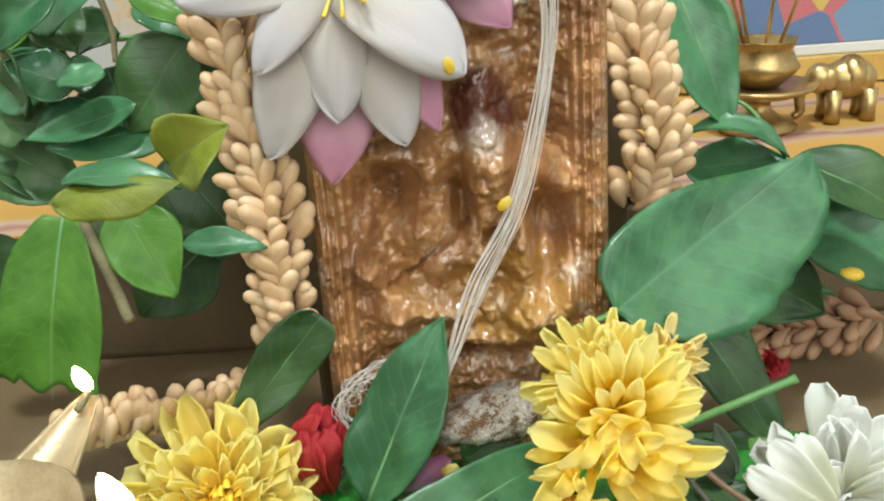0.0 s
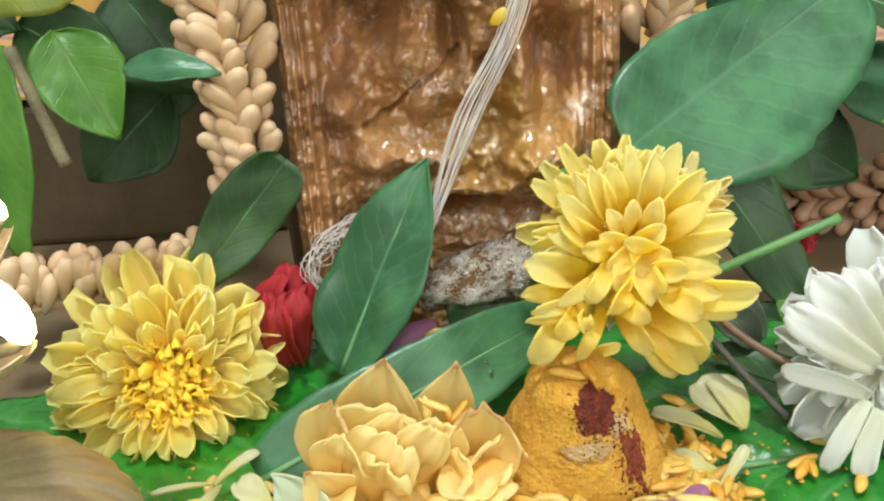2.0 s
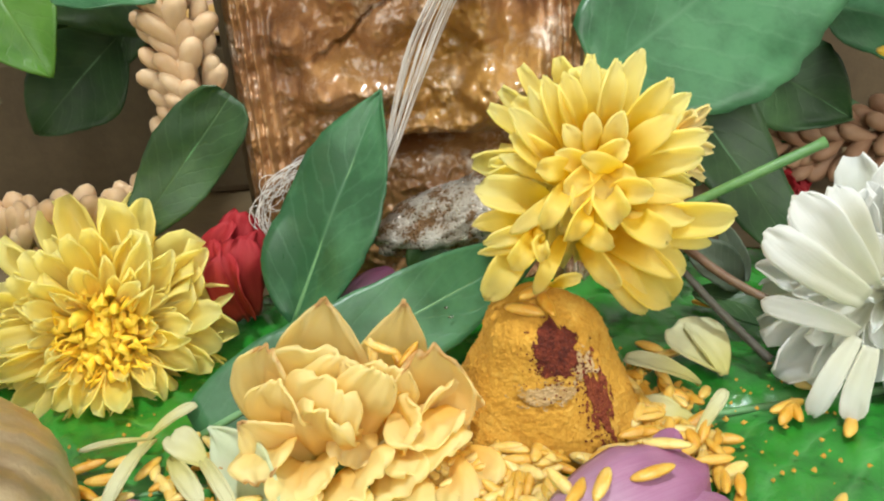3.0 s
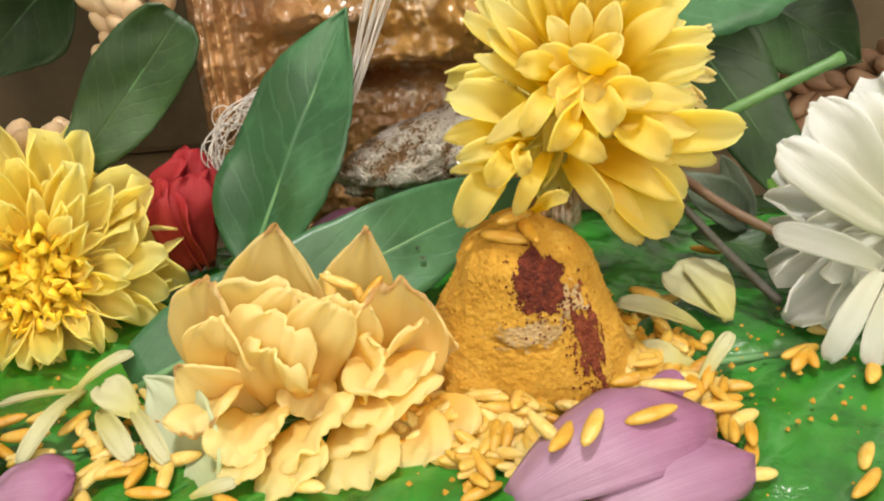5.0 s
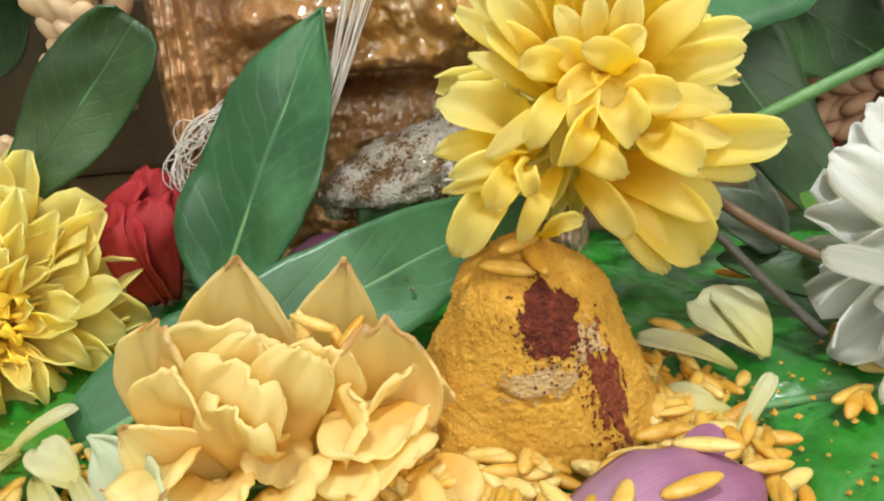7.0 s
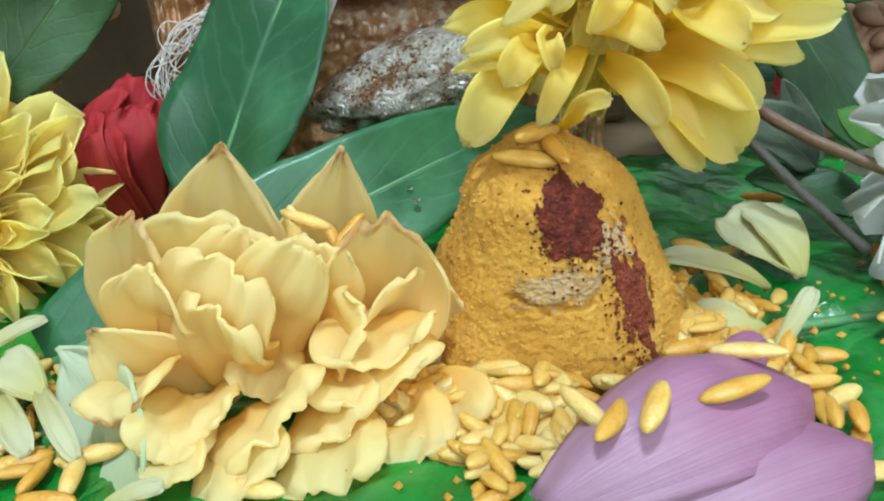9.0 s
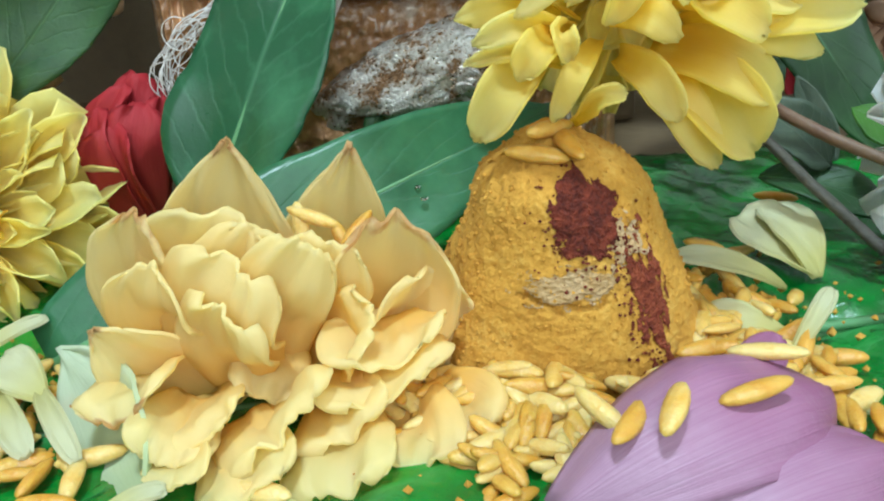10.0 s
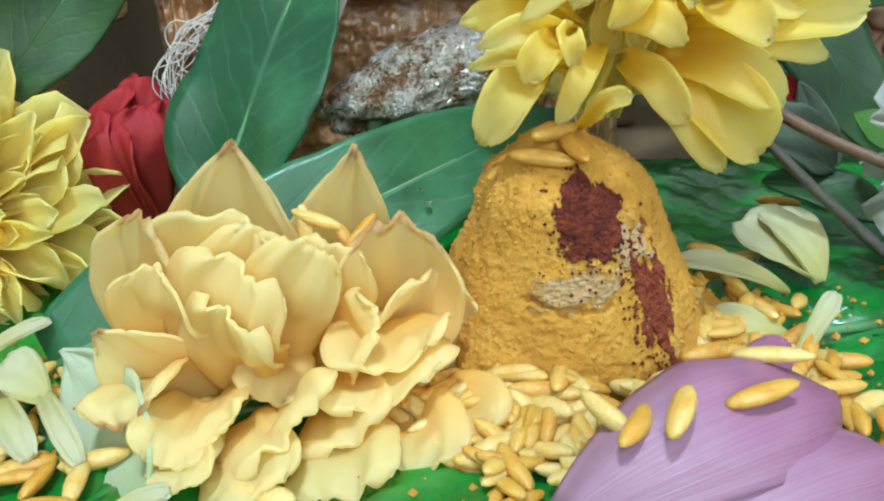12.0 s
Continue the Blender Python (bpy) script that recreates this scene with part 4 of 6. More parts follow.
leaf((0.0845, 0.2320, 0.0120), (0.0690, 0.2400, 0.0249), 0.0113, (0.1, -0.8, 0.6), LEAF_GREY, bend=0.08, cup=0.3, label="grey-green dry leaf behind the chrysanthemum", seed=121)
leaf((0.0873, 0.2360, 0.0115), (0.0811, 0.2440, 0.0269), 0.0066, (-0.3, -0.8, 0.4), LEAF_GREY, bend=-0.1, cup=0.3, shape="lance", label="narrow grey-green leaf on the flower's stalk", seed=122)


# ---- twigs and stalks ----
def stick(name, ctrl, r0, r1, material, label, rough=0.15):
    pts = curve_points(ctrl, 24)
    vt, fc = tube(pts, [r0 + (r1 - r0) * i / 23 for i in range(24)], 10, rough)
    tagged(part(name, mesh_from(name, vt, fc, material), None), label, "twig")


stick("twig", [(-0.1293, 0.2720, 0.1041), (-0.1227, 0.2660, 0.0883), (-0.1169, 0.2620, 0.0704)], 0.0019, 0.0021, TWIG, "cut grey-green twig end hanging in the leaves")
stick("twig", [(-0.1312, 0.3300, 0.1579), (-0.1079, 0.3320, 0.1577), (-0.0828, 0.3350, 0.1542)], 0.0012, 0.0012, STALK, "thin green twig in the leaf cluster")
stick("twig", [(-0.1216, 0.3000, 0.1857), (-0.1171, 0.3000, 0.1668), (-0.1180, 0.3000, 0.1534)], 0.0012, 0.0010, TWIG, "thin brown twig in the leaf cluster")
stick("twig", [(0.0631, 0.2220, 0.0269), (0.0722, 0.2140, 0.0171), (0.0829, 0.2050, 0.0068)], 0.0009, 0.0011, TWIG_DARK, "grey cut twig lying on the plantain leaf")
stick("twig", [(0.0659, 0.2280, 0.0290), (0.0751, 0.2140, 0.0247), (0.0865, 0.2040, 0.0207)], 0.0012, 0.0010, TWIG_RED, "reddish brown stalk of the white flower")
stick("twig", [(0.0872, 0.3250, 0.1141), (0.1065, 0.3150, 0.1205), (0.1211, 0.3020, 0.1016)], 0.0007, 0.0009, STALK, "thin arched green stalk")


# ---- chrysanthemums ----
def chrysanthemum(label, centre, face, radius, tones, core, rows, seed, stem=None, wide=0.18):
    rnd = random.Random(seed)
    root = thing("chrysanthemum", centre, label, "flower")
    f = Vector(face).normalized()
    s = f.orthogonal().normalized()
    t = f.cross(s)
    c = Vector(centre)
    shapes = []
    for k in range(6):
        shapes.append(petal_mesh("ray_petal", tones[k % len(tones)], 9, 7, 0.0004, length=1.0 * radius, width=radius * (wide + 0.025 * k), shape="spoon",
                                 cup=(0.75, 0.35, 0.5, 0.2, 0.9, 0.3)[k], curl=(-0.08, 0.08, -0.18, 0.14, 0.0, -0.05)[k], wave=0.05, seed=seed + k, tipfold=(0, 0.9, 0, 0.5, -0.8, 0)[k]))
    for ring, (count, size, rise, start) in enumerate(rows):
        for i in range(count):
            a = 2 * math.pi * (i + 0.5 * (ring % 2) + rnd.uniform(-0.5, 0.5)) / count
            d = s * math.cos(a) + t * math.sin(a)
            e = rise + rnd.uniform(-0.26, 0.26)
            out = d * math.cos(e) + f * math.sin(e)
            at = c + d * start * radius - f * radius * 0.10 * (len(rows) - ring)
            up = f * math.cos(e) - d * math.sin(e)
            part("petal", shapes[rnd.randrange(6)], root, m=aim(at, out, up, rnd.uniform(-0.7, 0.7), size * rnd.uniform(0.74, 1.14)))
    if core:
        small = [petal_mesh("floret", CORE, 5, 5, 0.0004, length=radius * 0.2, width=radius * 0.075, shape="round", cup=1.2, curl=q, wave=0.05, seed=1) for q in (-0.3, 0.0, 0.3)]
        for i in range(core):
            q = math.sqrt((i + 0.5) / core)
            a = i * 2.39996
            d = s * math.cos(a) + t * math.sin(a)
            out = f * (1.15 - 0.6 * q) + d * (q * 0.6 - 0.35 * (1 - q)) + Vector((rnd.uniform(-0.2, 0.2), rnd.uniform(-0.2, 0.2), rnd.uniform(-0.2, 0.2)))
            at = c + d * q * radius * 0.30 - f * radius * 0.05
            part("floret", small[i % 3], root, m=aim(at, out, -d, rnd.uniform(-1, 1), rnd.uniform(0.75, 1.25)))
        bm = bmesh.new()
        bmesh.ops.create_icosphere(bm, subdivisions=3, radius=radius * 0.3)
        for v in bm.verts:
            v.co = v.co * (1 + 0.1 * noise.noise(v.co * 900)) + c - f * radius * 0.22
        me = bpy.data.meshes.new("flower_head")
        bm.to_mesh(me)
        bm.free()
        me.materials.append(CORE)
        part("flower_head", me, root)
    if stem:
        pts = curve_points(stem, 16)
        vt, fc = tube(pts, [0.0013] * 15 + [0.0015], 10, 0.06)
        part("stem", mesh_from("flower_stem", vt, fc, STALK), root, "cut green stem")
    return root


chrysanthemum("full yellow chrysanthemum lying against the leaves", (-0.0850, 0.2220, 0.0169), (0.22, -0.88, 0.36), 0.0330, [YELLOW],
              110, [(26, 1.0, -0.05, 0.05), (28, 0.98, 0.10, 0.05), (28, 0.92, 0.24, 0.06), (26, 0.82, 0.40, 0.08), (24, 0.66, 0.55, 0.12), (22, 0.48, 0.7, 0.17)], 3, wide=0.215)
ragged = chrysanthemum("ragged yellow chrysanthemum resting on the turmeric cone", (0.0425, 0.2160, 0.0567), (0.05, -0.92, 0.25), 0.0235, [YELLOW],
              40, [(26, 1.0, -0.10, 0.03), (28, 1.0, 0.05, 0.03), (26, 0.95, 0.22, 0.03), (22, 0.88, 0.42, 0.03), (14, 0.7, 0.7, 0.03)], 8, wide=0.15,
              stem=[(0.0642, 0.2280, 0.0373), (0.0802, 0.2260, 0.0456), (0.0996, 0.2260, 0.0540)])
for k, (b, m, e, w) in enumerate((
        ((0.0427, 0.2130, 0.0598), (0.0455, 0.2020, 0.0751), (0.0501, 0.2030, 0.0856), 0.0068),
        ((0.0419, 0.2120, 0.0616), (0.0424, 0.2010, 0.0752), (0.0448, 0.2020, 0.0842), 0.0063),
        ((0.0405, 0.2110, 0.0621), (0.0390, 0.2000, 0.0758), (0.0394, 0.2010, 0.0849), 0.0063),
        ((0.0384, 0.2100, 0.0626), (0.0352, 0.1990, 0.0749), (0.0338, 0.2000, 0.0827), 0.0067),
        ((0.0366, 0.2100, 0.0614), (0.0322, 0.1990, 0.0743), (0.0296, 0.2000, 0.0825), 0.0060),
        ((0.0345, 0.2090, 0.0599), (0.0297, 0.1980, 0.0727), (0.0265, 0.1990, 0.0807), 0.0040),
        ((0.0345, 0.2090, 0.0586), (0.0277, 0.1980, 0.0700), (0.0225, 0.1990, 0.0767), 0.0062),
        ((0.0345, 0.2090, 0.0573), (0.0277, 0.1980, 0.0665), (0.0224, 0.1990, 0.0710), 0.0062),
        ((0.0344, 0.2090, 0.0557), (0.0264, 0.1980, 0.0636), (0.0199, 0.1990, 0.0667), 0.0046),
        ((0.0438, 0.2120, 0.0614), (0.0489, 0.2010, 0.0725), (0.0560, 0.2020, 0.0790), 0.0076),
        ((0.0465, 0.2130, 0.0599), (0.0528, 0.2040, 0.0693), (0.0608, 0.2050, 0.0748), 0.0055),
        ((0.0451, 0.2090, 0.0584), (0.0495, 0.1980, 0.0676), (0.0561, 0.1990, 0.0722), 0.0074),
        ((0.0490, 0.2130, 0.0600), (0.0555, 0.2020, 0.0652), (0.0644, 0.2030, 0.0660), 0.0057),
        ((0.0478, 0.2100, 0.0571), (0.0541, 0.1990, 0.0627), (0.0628, 0.2000, 0.0636), 0.0065),
        ((0.0454, 0.2070, 0.0538), (0.0514, 0.1960, 0.0572), (0.0598, 0.1970, 0.0557), 0.0066),
        ((0.0452, 0.2060, 0.0501), (0.0517, 0.1950, 0.0531), (0.0606, 0.1960, 0.0509), 0.0077),
        ((0.0480, 0.2070, 0.0460), (0.0575, 0.1960, 0.0507), (0.0695, 0.1970, 0.0499), 0.0087),
        ((0.0491, 0.2060, 0.0450), (0.0553, 0.1950, 0.0473), (0.0642, 0.1960, 0.0439), 0.0063),
        ((0.0427, 0.2060, 0.0441), (0.0496, 0.1950, 0.0438), (0.0588, 0.1960, 0.0376), 0.0092),
        ((0.0431, 0.2080, 0.0424), (0.0486, 0.1970, 0.0389), (0.0565, 0.1980, 0.0291), 0.0122),
        ((0.0400, 0.2050, 0.0434), (0.0440, 0.1940, 0.0390), (0.0502, 0.1950, 0.0283), 0.0086),
        ((0.0371, 0.2020, 0.0443), (0.0394, 0.1910, 0.0436), (0.0436, 0.1920, 0.0368), 0.0059),
        ((0.0305, 0.2090, 0.0501), (0.0218, 0.1980, 0.0574), (0.0143, 0.1990, 0.0595), 0.0088),
        ((0.0290, 0.2070, 0.0490), (0.0206, 0.1960, 0.0533), (0.0133, 0.1970, 0.0522), 0.0059),
        ((0.0298, 0.2030, 0.0486), (0.0220, 0.1920, 0.0518), (0.0154, 0.1930, 0.0494), 0.0047),
        ((0.0286, 0.2050, 0.0429), (0.0208, 0.1940, 0.0476), (0.0141, 0.1950, 0.0464), 0.0027),
        ((0.0356, 0.1990, 0.0584), (0.0275, 0.1880, 0.0583), (0.0208, 0.1890, 0.0531), 0.0045),
        ((0.0341, 0.1970, 0.0600), (0.0299, 0.1860, 0.0598), (0.0272, 0.1870, 0.0547), 0.0049),
        ((0.0381, 0.1960, 0.0575), (0.0340, 0.1850, 0.0573), (0.0317, 0.1860, 0.0519), 0.0055),
        ((0.0344, 0.1960, 0.0513), (0.0370, 0.1850, 0.0532), (0.0413, 0.1860, 0.0496), 0.0059),
        ((0.0274, 0.1980, 0.0484), (0.0236, 0.1870, 0.0497), (0.0207, 0.1880, 0.0454), 0.0056),
        ((0.0261, 0.1970, 0.0496), (0.0262, 0.1860, 0.0513), (0.0274, 0.1870, 0.0474), 0.0037),
        ((0.0327, 0.1970, 0.0477), (0.0283, 0.1860, 0.0467), (0.0251, 0.1870, 0.0397), 0.0043),
        ((0.0246, 0.2030, 0.0449), (0.0195, 0.1920, 0.0434), (0.0150, 0.1930, 0.0358), 0.0078),
        ((0.0295, 0.1980, 0.0361), (0.0317, 0.1870, 0.0426), (0.0352, 0.1880, 0.0426), 0.0030),
        ((0.0464, 0.2000, 0.0603), (0.0398, 0.1890, 0.0666), (0.0355, 0.1900, 0.0682), 0.0059),
        ((0.0447, 0.2000, 0.0507), (0.0481, 0.1890, 0.0524), (0.0539, 0.1900, 0.0486), 0.0076),
        ((0.0403, 0.1990, 0.0580), (0.0407, 0.1880, 0.0584), (0.0432, 0.1890, 0.0537), 0.0070),
        ((0.0358, 0.2000, 0.0619), (0.0304, 0.1890, 0.0664), (0.0266, 0.1900, 0.0663), 0.0059),
        ((0.0407, 0.2010, 0.0572), (0.0445, 0.1900, 0.0606), (0.0504, 0.1910, 0.0591), 0.0064),
        ((0.0405, 0.2000, 0.0615), (0.0358, 0.1920, 0.0621), (0.0322, 0.1910, 0.0600), 0.0052),
        ((0.0403, 0.1990, 0.0618), (0.0401, 0.1910, 0.0612), (0.0411, 0.1900, 0.0578), 0.0054),
        ((0.0396, 0.2020, 0.0608), (0.0347, 0.1940, 0.0660), (0.0309, 0.1930, 0.0685), 0.0053),
        ((0.0412, 0.2040, 0.0612), (0.0430, 0.1960, 0.0664), (0.0459, 0.1950, 0.0689), 0.0056),
        ((0.0403, 0.2060, 0.0606), (0.0390, 0.1980, 0.0691), (0.0389, 0.1970, 0.0748), 0.0057),
        ((0.0407, 0.2010, 0.0611), (0.0433, 0.1930, 0.0626), (0.0471, 0.1920, 0.0614), 0.0055),
        ((0.0378, 0.1980, 0.0612), (0.0360, 0.1900, 0.0598), (0.0352, 0.1890, 0.0556), 0.0052),
        ((0.0395, 0.2050, 0.0610), (0.0357, 0.1970, 0.0685), (0.0331, 0.1960, 0.0732), 0.0054),
        ((0.0435, 0.2070, 0.0599), (0.0438, 0.1990, 0.0687), (0.0453, 0.1980, 0.0745), 0.0057),
        ((0.0378, 0.1980, 0.0561), (0.0377, 0.1900, 0.0544), (0.0386, 0.1890, 0.0497), 0.0059))):
    bent_petal("petal", ragged, (b, m, e), w * 0.86, (0.35 * math.sin(k * 2.3), -1, 0.35 + 0.3 * math.cos(k * 1.7)), YELLOW, a=0.55, b=0.40, lo=0.12, hi=0.985, cup=(0.5, 0.9, 0.3)[k % 3], roll=(0.0, 0.0, 0.4)[k % 3], tip_roll=0.0, ruffle=0.07, seed=k * 1.7, nu=14, nv=9, thick=0.0004)
white = chrysanthemum("white chrysanthemum on the plantain leaf", (0.1053, 0.1980, 0.0264), (-0.25, -0.90, 0.30), 0.0275, [WHITE],
              0, [(15, 1.0, -0.15, 0.05), (16, 1.0, 0.10, 0.05), (16, 0.95, 0.32, 0.06), (14, 0.85, 0.55, 0.06), (9, 0.68, 0.8, 0.06), (7, 0.5, 1.1, 0.04), (4, 0.4, 1.35, 0.02)], 12, wide=0.23)
for k, (b, m, e, w) in enumerate((((0.0977, 0.1950, 0.0197), (0.0871, 0.1930, 0.0259), (0.0746, 0.1920, 0.0306), 0.0067), ((0.0973, 0.1940, 0.0190), (0.0910, 0.1900, 0.0115), (0.0866, 0.1879, 0.0016), 0.0070),
                                  ((0.0999, 0.1920, 0.0173), (0.0960, 0.1880, 0.0084), (0.0945, 0.1855, 0.0016), 0.0075), ((0.0974, 0.1930, 0.0292), (0.0836, 0.1890, 0.0401), (0.0731, 0.1890, 0.0490), 0.0117),
                                  ((0.0993, 0.1950, 0.0306), (0.0867, 0.1910, 0.0467), (0.0795, 0.1920, 0.0554), 0.0117), ((0.1006, 0.1960, 0.0324), (0.0920, 0.1920, 0.0481), (0.0877, 0.1940, 0.0564), 0.0096))):
    bent_petal("petal", white, (b, m, e), w * 0.78, (-0.3, -1, 0.4), WHITE, a=0.5, b=0.22, lo=0.12, hi=0.985, cup=0.4, roll=0.5 * (k % 2), tip_roll=0.2, ruffle=0.06, seed=k * 2.9)
chrysanthemum("orange-yellow flower half hidden behind the chrysanthemum", (0.0658, 0.2450, 0.0504), (0.3, -0.9, 0.2), 0.0150, [ROSE],
              30, [(16, 1.0, 0.1, 0.05), (14, 0.9, 0.4, 0.05), (12, 0.7, 0.7, 0.08)], 17)


# ---- rose ----
def rose_petal_mesh(radius, material, k, point=0.5, roll=0.5, wide=0.62):
    """Petal along +y whose outer edges roll back, so that it ends in a blunt point."""
    def fn(u, v):
        w = radius * wide * max(bell(min(0.10 + 0.86 * u, 0.9999), 0.75, 0.30), 0.05) * (1 - point * max(u - 0.5, 0) * 1.4)
        a = abs(v)
        y = radius * u * (1 - 0.10 * a * a + 0.05 * math.sin(4 * v + k) - point * 0.10 * a)
        z = radius * (0.30 * v * v * (0.3 + u) - roll * max(u - 0.55, 0) ** 1.4 * (1.4 + math.sin(3.2 * v + 1.7 * k)) + 0.04 * math.sin(7 * u + 5 * v + 2 * k) * u)
        z += radius * u * (0.11 * noise.noise(Vector((u * 4, v * 2.2, k * 3.1))) + 0.03 * noise.noise(Vector((u * 11, v * 8, k * 1.3))))
        z += radius * u * u * 0.02 * noise.noise(Vector((u * 9 + k, v * 6, k * 2.7))) * (0.4 + a)
        w *= 1 + 0.05 * noise.noise(Vector((u * 8, 5 * (1 if v > 0 else -1), k)))
        return (v * w + radius * 0.03 * math.sin(6 * u + k), y + radius * 0.03 * u * noise.noise(Vector((v * 4, k * 1.9, 2))), z)
    vt, fc, uv = sheet(fn, 20, 17, 0.0005)
    return mesh_from("rose_petal", vt, fc, material, uv)


def rose(label, centre, face, radius, material, seed, count=36):
    rnd = random.Random(seed)
    root = thing("rose", centre, label, "flower")
    f = Vector(face).normalized()
    s = f.orthogonal().normalized()
    t = f.cross(s)
    c = Vector(centre)
    meshes = [rose_petal_mesh(radius, material, k, 0.08 * (k % 4), 0.34 + 0.07 * (k % 4)) for k in range(12)]
    for i in range(count):
        q = (i + 0.5) / count
        a = i * 2.39996 + rnd.uniform(-0.4, 0.4)
        d = s * math.cos(a) + t * math.sin(a)
        rise = 1.28 - 1.46 * q + rnd.uniform(-0.15, 0.15)
        out = d * math.cos(rise) + f * math.sin(rise)
        up = f * math.cos(rise) - d * math.sin(rise)
        size = 0.58 + 0.42 * q
        at = c + d * radius * 0.07 - f * radius * (0.18 + 0.38 * q)
        part("petal", meshes[rnd.randrange(12)], root, m=aim(at, out, up, rnd.uniform(-0.45, 0.45), size * rnd.uniform(0.86, 1.12)))
    return root


